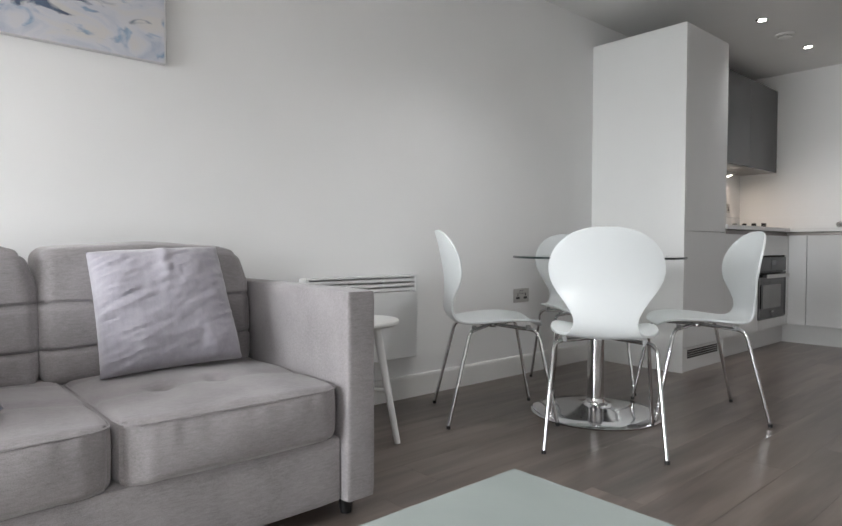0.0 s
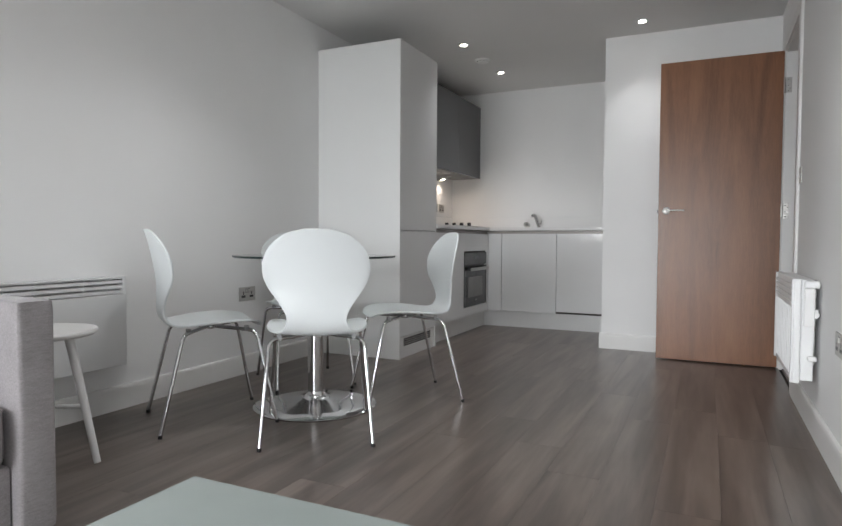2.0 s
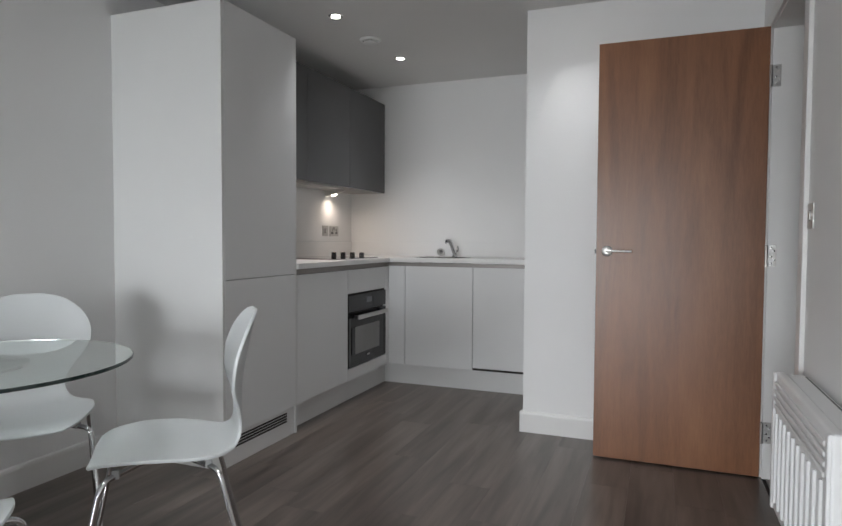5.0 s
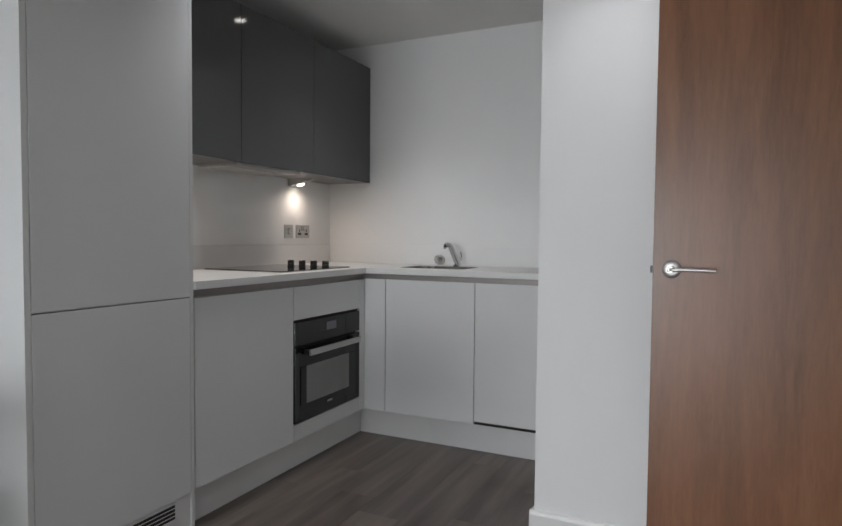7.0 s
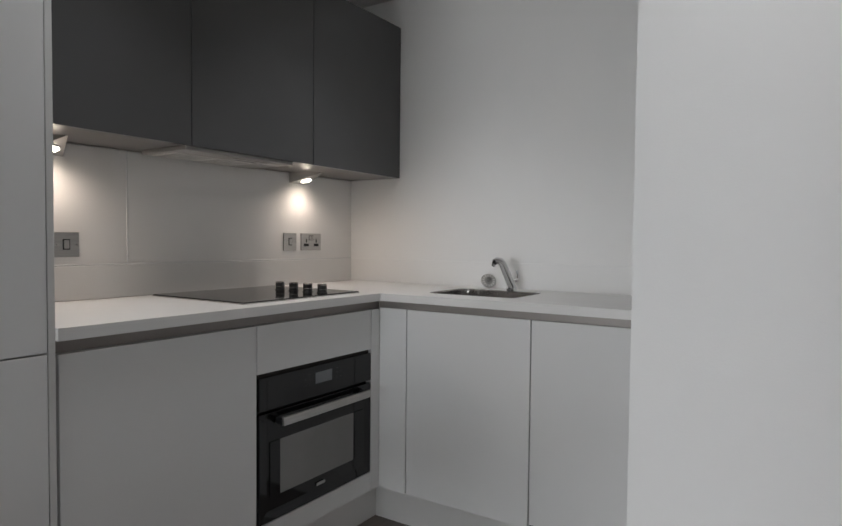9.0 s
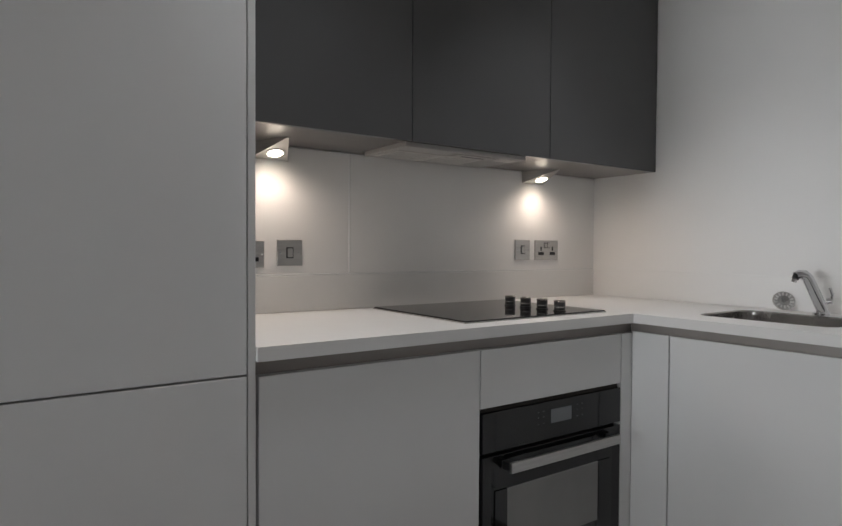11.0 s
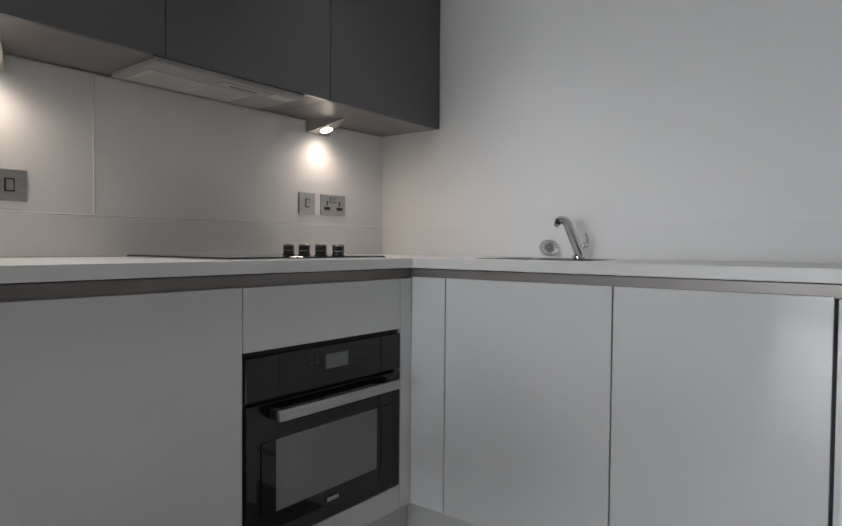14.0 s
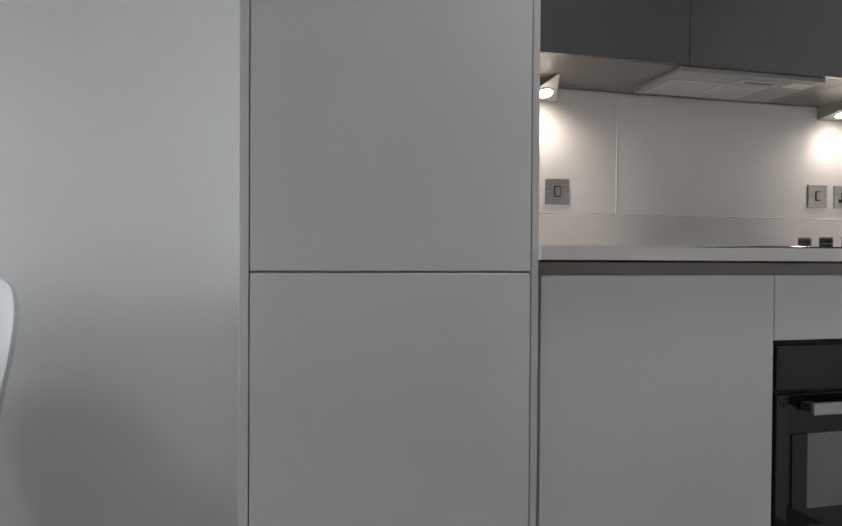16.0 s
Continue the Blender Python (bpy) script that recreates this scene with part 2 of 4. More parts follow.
STOOLW = plain("white_painted_wood", (0.78, 0.78, 0.77), 0.42, scale=7, vary=0.02, bump=0.06, bump_scale=70)
SOFA = fabric("grey_upholstery", (0.176, 0.163, 0.168), (0.322, 0.301, 0.309))
PILLOW = fabric("lilac_grey_velvet", (0.238, 0.226, 0.258), (0.360, 0.345, 0.386), weave=600, slub=14, bump=0.3, sheen=0.45)
NAVY = fabric("dark_blue_cloth", (0.05, 0.055, 0.075), (0.10, 0.105, 0.13))
DOORW = wood("walnut_veneer", (0.128, 0.049, 0.020), (0.222, 0.092, 0.040), (0.312, 0.136, 0.060), 0.38, "Z", fine=170, broad=7.0, coat=0.05, stretch=0.10, spread=0.23, grain=0.32, swirl=1.2, bump=0.05)
GLASS = glass("clear_glass")
TABLEGLASS = glass("table_glass", (0.86, 0.94, 0.91))
EDGE = plain("green_glass_edge", (0.022, 0.038, 0.035), 0.28, scale=8, vary=0.15)
FROST = plain("frosted_table_glass", (0.30, 0.34, 0.33), 0.12, scale=6, vary=0.04)
LCD = plain("dim_display", (0.16, 0.17, 0.18), 0.2, scale=8, vary=0.05)
HOODGREY = plain("hood_grey", (0.40, 0.39, 0.38), 0.4)
HOODSTRIP = plain("hood_strip", (0.50, 0.49, 0.47), 0.4)
HOODFILTER = plain("hood_filter", (0.68, 0.665, 0.64), 0.45, metal=0.3)
TOUCH = plain("touch_symbols", (0.06, 0.06, 0.065), 0.3)
MARK = plain("pale_marks", (0.40, 0.40, 0.40), 0.5)
GLOSS.node_tree.nodes["Principled BSDF"].inputs["IOR"].default_value = 1.4
FRAME = plain("grey_window_frame", (0.16, 0.165, 0.17), 0.4)
LAMPGLOW = glow("downlight_glow", (1.0, 0.95, 0.86), 9.0)
CABGLOW = glow("cabinet_light_glow", (1.0, 0.88, 0.70), 12.0)
CANVAS = painted_canvas()
CANVASEDGE = plain("canvas_edge", (0.62, 0.62, 0.63), 0.8, bump=0.3, bump_scale=300)


# ---- building helpers ----
def root_of(ob):
    while ob.parent:
        ob = ob.parent
    return ob


def mesh_of(bm, name, mat, smooth=False):
    me = bpy.data.meshes.new(name)
    bmesh.ops.recalc_face_normals(bm, faces=bm.faces)
    if smooth:
        for f in bm.faces:
            f.smooth = True
        for e in bm.edges:
            e.smooth = not (len(e.link_faces) == 2 and e.calc_face_angle(0) > 0.7)
    bm.to_mesh(me)
    bm.free()
    me.materials.append(mat)
    return me


def thing(name, at, label, category, group="", rz=0.0):
    ob = new(name)
    ob.empty_display_size = 0.1
    ob.matrix_basis = pose(*at, 0, 0, rz)
    return tagged(ob, label, category, group)


def part(name, bm, mat, parent, label="", smooth=False, local=False):
    """One mesh under a thing or a part; coordinates are the room's unless local."""
    if not local:
        bmesh.ops.translate(bm, verts=bm.verts, vec=-root_of(parent).matrix_basis.translation)
    ob = new(name, mesh_of(bm, name, mat, smooth))
    ob.parent = parent
    return tagged(ob, label)


def structure(name, bm, mat, label, category, smooth=False):
    return tagged(new(name, mesh_of(bm, name, mat, smooth)), label, category, kind="structure")


def box(lo, hi, bevel=0.0, bm=None, seg=2):
    b = bmesh.new()
    v = bmesh.ops.create_cube(b, size=1)["verts"]
    bmesh.ops.scale(b, verts=v, vec=[h - l for l, h in zip(lo, hi)])
    bmesh.ops.translate(b, verts=v, vec=[(h + l) / 2 for l, h in zip(lo, hi)])
    if bevel:
        bmesh.ops.bevel(b, geom=b.edges[:], offset=bevel, segments=seg, affect="EDGES", profile=0.5)
    return merge(bm, b)


def merge(bm, b):
    if bm is None:
        return b
    me = bpy.data.meshes.new("tmp")
    b.to_mesh(me)
    b.free()
    bm.from_mesh(me)
    bpy.data.meshes.remove(me)
    return bm


def lathe(profile, at=(0, 0, 0), turn=None, seg=32, bm=None):
    """A turned shape from (radius, height) pairs round z, then turned and moved."""
    b = bmesh.new()
    rings = []
    for r, z in profile:
        rings.append([b.verts.new((r * math.cos(2 * math.pi * i / seg), r * math.sin(2 * math.pi * i / seg), z)) for i in range(seg)])
    for p, q in zip(rings, rings[1:]):
        for i in range(seg):
            b.faces.new((p[i], p[(i + 1) % seg], q[(i + 1) % seg], q[i]))
    b.faces.new(rings[0][::-1])
    b.faces.new(rings[-1])
    if turn is not None:
        bmesh.ops.transform(b, matrix=turn, verts=b.verts)
    bmesh.ops.translate(b, verts=b.verts, vec=at)
    return merge(bm, b)


def tube(points, radius, seg=10, bm=None, radii=None):
    """A round bar along a smooth line of points."""
    b = bmesh.new()
    pts = [Vector(p) for p in points]
    rings = []
    side = None
    for i, p in enumerate(pts):
        d = (pts[min(i + 1, len(pts) - 1)] - pts[max(i - 1, 0)]).normalized()
        if side is None:
            side = d.cross(Vector((0.31, 0.57, 0.76))).normalized()
        side = (side - d * side.dot(d)).normalized()
        up = d.cross(side)
        r = radii[i] if radii else radius
        rings.append([b.verts.new(p + r * (math.cos(2 * math.pi * k / seg) * side + math.sin(2 * math.pi * k / seg) * up)) for k in range(seg)])
    for p, q in zip(rings, rings[1:]):
        for i in range(seg):
            b.faces.new((p[i], p[(i + 1) % seg], q[(i + 1) % seg], q[i]))
    b.faces.new(rings[0][::-1])
    b.faces.new(rings[-1])
    return merge(bm, b)


def rounded(points, radius=0.04, steps=6):
    """The same line with its corners rounded."""
    pts = [Vector(p) for p in points]
    out = [pts[0]]
    for a, b, c in zip(pts, pts[1:], pts[2:]):
        r = min(radius, (a - b).length * 0.48, (c - b).length * 0.48)
        p, q = b + (a - b).normalized() * r, b + (c - b).normalized() * r
        for i in range(steps + 1):
            t = i / steps
            out.append((1 - t) ** 2 * p + 2 * t * (1 - t) * b + t * t * q)
    return out + [pts[-1]]


def prism(outline, axis, lo, hi, bm=None):
    """An outline of pairs in the two other axes, drawn out from lo to hi along axis."""
    b = bmesh.new()
    def at(p, v):
        return {"x": (v, p[0], p[1]), "y": (p[0], v, p[1]), "z": (p[0], p[1], v)}[axis]
    a = [b.verts.new(at(p, lo)) for p in outline]
    c = [b.verts.new(at(p, hi)) for p in outline]
    n = len(outline)
    b.faces.new(a[::-1])
    b.faces.new(c)
    for i in range(n):
        b.faces.new((a[i], a[(i + 1) % n], c[(i + 1) % n], c[i]))
    return merge(bm, b)


def soft_block(lo, hi, edge=0.04, crown=0.0, cuts=14, shape=None):
    """An upholstered block: rounded edges, swelling faces, and a shape(u, v, w, p) of its own."""
    b = bmesh.new()
    bmesh.ops.create_cube(b, size=2)
    bmesh.ops.subdivide_edges(b, edges=b.edges[:], cuts=cuts, use_grid_fill=True)
    c = Vector([(h + l) / 2 for l, h in zip(lo, hi)])
    half = Vector([(h - l) / 2 for l, h in zip(lo, hi)])
    for v in b.verts:
        u = v.co.copy()
        q = Vector([u[i] * half[i] for i in range(3)])
        inner = Vector([max(-(half[i] - edge), min(half[i] - edge, q[i])) for i in range(3)])
        d = q - inner
        if d.length > 1e-6:
            q = inner + d.normalized() * edge
        for i in range(3):
            j, k = (i + 1) % 3, (i + 2) % 3
            q[i] += u[i] * crown * (1 - u[j] ** 2) * (1 - u[k] ** 2)
        if shape:
            q = q + Vector(shape(u, q))
        v.co = c + q
    return b


# ---- structure ----
def build_structure():
    t = 0.12
    structure("wall_left", box((-t - 0.06, YW - t, -0.1), (XL, 0.60, ZC + 0.15)), WALL, "white matt painted plaster wall", "wall")
    structure("wall_worktop", box((-t, 0.60, -0.1), (0, YB + t, ZC + 0.15)), WALL, "white painted plaster wall behind the worktop", "wall")
    structure("wall_kitchen", box((0, YB, -0.1), (XP + t, YB + t, ZC + 0.15)), WALL, "white painted plaster wall behind the sink", "wall")
    structure("wall_pier", box((XP, YP, -0.1), (XR + t, YB, ZC + 0.15)), WALL, "white painted pier beside the kitchen", "wall")
    w = box((XR, YW - t, -0.1), (XR + t, 0.10, ZC + 0.15))
    box((XR, 0.10, 2.115), (XR + t, 0.885, ZC + 0.15), bm=w)
    box((XR, 0.885, -0.1), (XR + t, YP, ZC + 0.15), bm=w)
    structure("wall_right", w, WALL, "white matt painted plaster wall with a doorway", "wall")
    wx0, wx1, wz0, wz1 = 0.02, 2.42, 0.06, 1.95
    w = box((XL, YW - t, -0.1), (wx0, YW, ZC + 0.15))
    box((wx1, YW - t, -0.1), (XR, YW, ZC + 0.15), bm=w)
    box((wx0, YW - t, -0.1), (wx1, YW, wz0), bm=w)
    box((wx0, YW - t, wz1), (wx1, YW, ZC + 0.15), bm=w)
    structure("wall_window", w, WALL, "white painted wall round a tall window", "wall")
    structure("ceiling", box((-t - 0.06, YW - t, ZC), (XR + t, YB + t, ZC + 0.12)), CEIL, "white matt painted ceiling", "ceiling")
    hall = box((XR + t, -0.6, -0.1), (4.4, -0.5, ZC + 0.12))
    box((XR + t, 1.5, -0.1), (4.4, 1.6, ZC + 0.12), bm=hall)
    box((4.3, -0.5, -0.1), (4.4, 1.5, ZC + 0.12), bm=hall)
    structure("wall_hall", hall, WALL, "plain white walls of the hall beyond the doorway", "wall")
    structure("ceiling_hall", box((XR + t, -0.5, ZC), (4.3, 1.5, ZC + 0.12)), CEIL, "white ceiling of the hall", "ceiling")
    structure("floor_hall", box((XR + 0.02, -0.5, -0.1), (4.3, 1.5, -0.002)), FLOOR, "dark wooden floor of the hall", "floor")
    # window in the end wall
    win = thing("window_1", (1.2, YW - 0.06, wz0), "tall grey-framed window giving daylight", "window")
    win["kind"] = "structure"
    f = box((wx0, YW - 0.10, wz0), (wx0 + 0.06, YW - 0.03, wz1), 0.004)
    box((wx1 - 0.06, YW - 0.10, wz0), (wx1, YW - 0.03, wz1), 0.004, f)
    box((1.19, YW - 0.10, wz0 + 0.06), (1.25, YW - 0.03, wz1 - 0.06), 0.004, f)
    box((wx0 + 0.06, YW - 0.10, wz0), (wx1 - 0.06, YW - 0.03, wz0 + 0.06), 0.004, f)
    box((wx0 + 0.06, YW - 0.10, wz1 - 0.06), (wx1 - 0.06, YW - 0.03, wz1), 0.004, f)
    part("window_frame", f, FRAME, win)
    for a, c in ((wx0 + 0.06, 1.19), (1.25, wx1 - 0.06)):
        p = part("pane", box((a, YW - 0.07, wz0 + 0.06), (c, YW - 0.062, wz1 - 0.06)), GLASS, win)
        p.visible_shadow = False
    # baseboards: a flat board with a small rounded top
    prof = [(0, 0), (0.016, 0), (0.016, 0.105), (0.013, 0.116), (0.006, 0.120), (0, 0.120)]
    structure("baseboard", prism([(XL + x, z) for x, z in prof], "y", YW, -0.02), TRIM, "white painted baseboard along the wall", "baseboard")
    structure("baseboard_pier", prism([(YP - x, z) for x, z in prof], "x", XP - 0.016, XR), TRIM, "white painted baseboard on the pier", "baseboard")
    structure("baseboard_right", prism([(XR - x, z) for x, z in prof], "y", YW, 0.04), TRIM, "white painted baseboard along the wall", "baseboard")
    structure("baseboard_return", prism([(XP - x, z) for x, z in prof], "y", YP, YD + 0.05), TRIM, "white painted baseboard on the pier's return", "baseboard")
    # door lining and architraves
    d = box((XR - 0.002, 0.10, 0), (XR + t + 0.002, 0.13, 2.115), 0.002)
    box((XR - 0.002, 0.855, 0), (XR + t + 0.002, 0.885, 2.115), 0.002, d)
    box((XR - 0.002, 0.13, 2.09), (XR + t + 0.002, 0.855, 2.115), 0.002, d)
    structure("door_frame", d, TRIM, "white painted door lining", "door frame")
    a = box((XR - 0.016, 0.045, 0), (XR, 0.115, 2.165), 0.003)
    box((XR - 0.016, 0.872, 0), (XR, 0.942, 2.165), 0.003, a)
    box((XR - 0.016, 0.115, 2.10), (XR, 0.872, 2.165), 0.003, a)
    structure("trim_doorway", a, TRIM, "white painted architrave round the doorway", "trim")


# ---- the open door ----
def build_door():
    d = thing("door_1", (3.005, 0.872, 0.008), "open walnut-veneered flush door with a steel lever handle", "door")
    d["kind"] = "structure"
    part("door_leaf", box((2.252, 0.850, 0.008), (3.008, 0.894, 2.100), 0.0015), DOORW, d)
    for y, s in ((0.850, -1), (0.894, 1)):
        h = part("door_handle", lathe([(0.0265, 0), (0.0265, 0.006), (0.024, 0.008), (0.011, 0.0085), (0.0105, 0.038), (0.008, 0.042)],
                 (2.305, y, 1.063), Matrix.Rotation(radians(90 * -s), 4, "X")), STEEL, d, "satin steel lever on a round rose", smooth=True)
        part("lever", tube(rounded([(2.305, y + s * 0.034, 1.063), (2.305, y + s * 0.047, 1.063), (2.36, y + s * 0.047, 1.064), (2.424, y + s * 0.046, 1.063)], 0.014),
             0.0054, 14), STEEL, h, smooth=True)
    part("latch_plate", box((2.2505, 0.861, 0.97), (2.2525, 0.883, 1.16), 0.0005), STEEL, d, "steel latch plate")
    part("latch_bolt", box((2.243, 0.866, 1.05), (2.2515, 0.878, 1.072), 0.002), BLACK, d)
    for z in (0.22, 1.05, 1.875):
        k = lathe([(0.007, 0), (0.007, 0.098), (0.0045, 0.100)], (3.012, 0.846, z - 0.05), seg=14)
        box((3.0085, 0.850, z - 0.05), (3.0105, 0.885, z + 0.05), 0.0005, k)
        box((3.0135, 0.850, z - 0.05), (3.0155, 0.885, z + 0.05), 0.0005, k)
        hg = part("hinge", k, STEEL, d, "steel butt hinge", smooth=True)
        part("hinge_leaf", box((3.0215, 0.8525, z - 0.05), (3.054, 0.8552, z + 0.05), 0.0008), STEEL, hg)
        for dx, dz in ((0.012, 0.036), (0.024, 0.022), (0.012, -0.004), (0.024, -0.020), (0.012, -0.036)):
            part("screw", lathe([(0.0042, 0), (0.0042, 0.0008), (0.003, 0.0014)], (3.0215 + dx, 0.8525, z + dz), Matrix.Rotation(radians(90), 4, "X"), 12), CHROME, hg, smooth=True)


# ---- kitchen ----
def unit_door(name, lo, hi, parent, mat=GLOSS, bevel=0.0018):
    return part(name, box(lo, hi, bevel), mat, parent)


def build_kitchen():
    # tall fridge housing
    u = thing("tall_cabinet", (0.31, 0.31, 0), "tall gloss-white fridge housing with two plain doors", "cabinet")
    part("end_panel", box((XL, -0.020, 0.0), (F + 0.006, -0.001, 2.24), 0.001), PANEL, u)
    part("body", box((XL + 0.004, 0.0, 0.002), (F - 0.018, 0.602, 2.238)), PANEL, u)
    unit_door("door", (F - 0.015, 0.0012, 0.9175), (F + 0.006, 0.600, 2.238), u)
    unit_door("door", (F - 0.015, 0.0012, 0.160), (F + 0.006, 0.600, 0.9135), u)
    part("end_panel", box((0.004, 0.6035, 0.0), (F + 0.003, 0.6200, 2.24), 0.001), PANEL, u)
    part("plinth", box((F - 0.024, 0.0, 0.0), (F - 0.006, 0.602, 0.154), 0.001), PLINTH, u)
    g = thing("ventilation_grille", (F - 0.006, 0.30, 0.08), "white plinth grille with dark slots", "grille")
    part("backing", box((F - 0.006, 0.07, 0.082), (F - 0.0045, 0.53, 0.142)), GAP, g)
    part("frame", box((F - 0.006, 0.064, 0.076), (F - 0.001, 0.536, 0.084), 0.001,
         box((F - 0.006, 0.064, 0.140), (F - 0.001, 0.536, 0.148), 0.001)), PLINTH, g)
    for i in range(3):
        z = 0.0955 + i * 0.0150
        part("slat", box((F - 0.004, 0.07, z), (F - 0.0015, 0.53, z + 0.0030), 0.0006), PLINTH, g)
    # left base run
    b = thing("base_cabinet", (0.31, 0.94, 0), "gloss-white base cabinet with one plain door", "cabinet", "base cabinets")
    part("carcass", box((0.01, 0.622, 0.155), (F - 0.024, 1.243, 0.908)), PANEL, b)
    unit_door("door", (F - 0.021, 0.6285, 0.160), (F - 0.001, 1.244, 0.908), b)
    o = thing("oven_cabinet", (0.31, 1.55, 0), "gloss-white housing round the built-in oven", "cabinet", "base cabinets")
    c = box((0.01, 1.247, 0.155), (0.03, 1.848, 0.908))
    box((0.03, 1.247, 0.155), (F - 0.024, 1.253, 0.908), bm=c)
    box((0.03, 1.842, 0.155), (F - 0.024, 1.848, 0.908), bm=c)
    box((0.03, 1.253, 0.749), (F - 0.031, 1.842, 0.908), bm=c)
    box((0.03, 1.253, 0.155), (F - 0.024, 1.842, 0.232), bm=c)
    part("carcass", c, PANEL, o)
    unit_door("top_panel", (F - 0.021, 1.247, 0.747), (F - 0.001, 1.848, 0.908), o)
    unit_door("bottom_panel", (F - 0.021, 1.247, 0.160), (F - 0.001, 1.848, 0.238), o)
    part("corner_post", box((F - 0.06, 1.851, 0.160), (F - 0.001, YD + 0.019, 0.908), 0.0015), GLOSS, o)
    # oven
    v = thing("oven", (0.32, 1.547, 0.24), "black glass built-in oven with a steel bar handle", "oven")
    part("body", box((0.05, 1.258, 0.244), (F - 0.02, 1.838, 0.728)), BLACK, v)
    fa = part("control_panel", box((F - 0.02, 1.252, 0.622), (F + 0.002, 1.845, 0.733), 0.002), OVENGLASS, v)
    part("display", box((F + 0.002, 1.518, 0.668), (F + 0.0032, 1.607, 0.709)), LCD, fa)
    for y in (1.462, 1.484, 1.632, 1.654):
        for z in (0.668, 0.687, 0.703):
            part("touch_mark", box((F + 0.002, y, z + 0.003), (F + 0.0027, y + 0.006, z + 0.006)), TOUCH, fa)
    do = box((F - 0.02, 1.252, 0.244), (F + 0.003, 1.843, 0.612), 0.0015)
    cut = [f for f in do.faces if f.normal.x > 0.9 and f.calc_area() > 0.1]
    bmesh.ops.inset_region(do, faces=cut, thickness=0.0475, depth=-0.004)
    dr = part("oven_door", do, OVENGLASS, v)
    # pane coloured grey for the room mirrored in the dark glass
    part("window_reflection_pane", box((F - 0.02, 1.345, 0.325), (F + 0.0022, 1.735, 0.512)), OVENREFLECT, dr)
    part("window_border", box((F - 0.02, 1.30, 0.325), (F + 0.0028, 1.345, 0.512)), OVENGLASS, dr)
    part("window_border", box((F - 0.02, 1.735, 0.325), (F + 0.0028, 1.795, 0.512)), OVENGLASS, dr)
    part("handle", box((F + 0.034, 1.322, 0.569), (F + 0.045, 1.792, 0.598), 0.0015), STEEL, dr, "flat brushed steel bar handle")
    for y in (1.322, 1.767):
        part("bracket", box((F + 0.003, y, 0.572), (F + 0.034, y + 0.025, 0.595), 0.002), BLACK, dr)
    part("badge", box((F + 0.003, 1.525, 0.290), (F + 0.0037, 1.570, 0.301)), MARK, dr, "small pale maker's mark")
    part("top_gap", box((F - 0.03, 1.253, 0.7335), (F - 0.010, 1.842, 0.7470)), GAP, v)
    # back base run
    s = thing("base_cabinet", (1.02, 2.17, 0), "gloss-white base cabinet under the sink", "cabinet", "base cabinets")
    part("carcass", box((0.63, YD + 0.022, 0.155), (1.288, YB - 0.01, 0.908)), PANEL, s)
    unit_door("filler_panel", (F + 0.001, YD, 0.160), (0.754, YD + 0.019, 0.913), s)
    unit_door("door", (0.758, YD, 0.160), (1.289, YD + 0.019, 0.913), s)
    w = thing("integrated_appliance", (1.53, 2.17, 0), "built-in appliance behind a plain gloss-white door", "cabinet", "base cabinets")
    part("carcass", box((1.292, YD + 0.022, 0.155), (1.772, YB - 0.01, 0.908)), PANEL, w)
    unit_door("door", (1.293, YD, 0.176), (1.772, YD + 0.019, 0.913), w)
    part("shadow_gap", box((1.292, YD + 0.012, 0.158), (1.772, YD + 0.020, 0.175)), GAP, w)
    part("end_filler", box((1.780, YD + 0.004, 0.02), (XP - 0.018, YD + 0.022, 0.908), 0.001), GLOSS, w)
    # plinths
    p = thing("kitchen_plinth", (0.56, 1.27, 0), "white kitchen plinth under the oven run", "plinth")
    part("board", box((0.540, 0.620, 0.0), (0.558, YD + 0.080, 0.152), 0.001), PLINTH, p)
    p = thing("kitchen_plinth", (1.2, YD + 0.05, 0), "white kitchen plinth under the sink run", "plinth")
    part("board", box((0.560, YD + 0.062, 0.0), (XP - 0.018, YD + 0.080, 0.152), 0.001), PLINTH, p)
    # recessed handle channels under the worktop
    r = thing("handle_rail", (0.58, 1.2, 0.93), "recessed grey metal handle channel", "handle rail")
    part("channel", box((F - 0.05, 0.622, 0.9085), (F - 0.024, YD + 0.026, 0.938)), RAIL, r)
    r = thing("handle_rail", (1.2, YD + 0.04, 0.93), "recessed grey metal handle channel", "handle rail")
    part("channel", box((F - 0.022, YD + 0.026, 0.9085), (XP - 0.002, YD + 0.050, 0.938)), RAIL, r)
    # worktop with the sink cut out of it
    wt = thing("worktop", (0.6, 1.6, ZT - 0.031), "white solid-surface L-shaped worktop with upstands", "worktop")
    sx0, sx1, sy0, sy1 = 0.765, 1.165, 2.03, 2.335
    q = bmesh.new()
    xs, ysl = (0.001, F + 0.016, sx0, sx1, XP - 0.001), (0.620, YD - 0.016, sy0, sy1, YB - 0.001)
    for i in range(4):
        for j in range(4):
            if (i == 0 or j > 0) and not (i == 2 and j == 2):
                q.faces.new([q.verts.new((xs[i + a], ysl[j + b], ZT)) for a, b in ((0, 0), (1, 0), (1, 1), (0, 1))])
    bmesh.ops.remove_doubles(q, verts=q.verts, dist=0.0001)
    low = bmesh.ops.extrude_face_region(q, geom=q.faces[:])["geom"]
    bmesh.ops.translate(q, verts=[v for v in low if isinstance(v, bmesh.types.BMVert)], vec=(0, 0, -0.031))
    part("slab", q, TOP, wt)
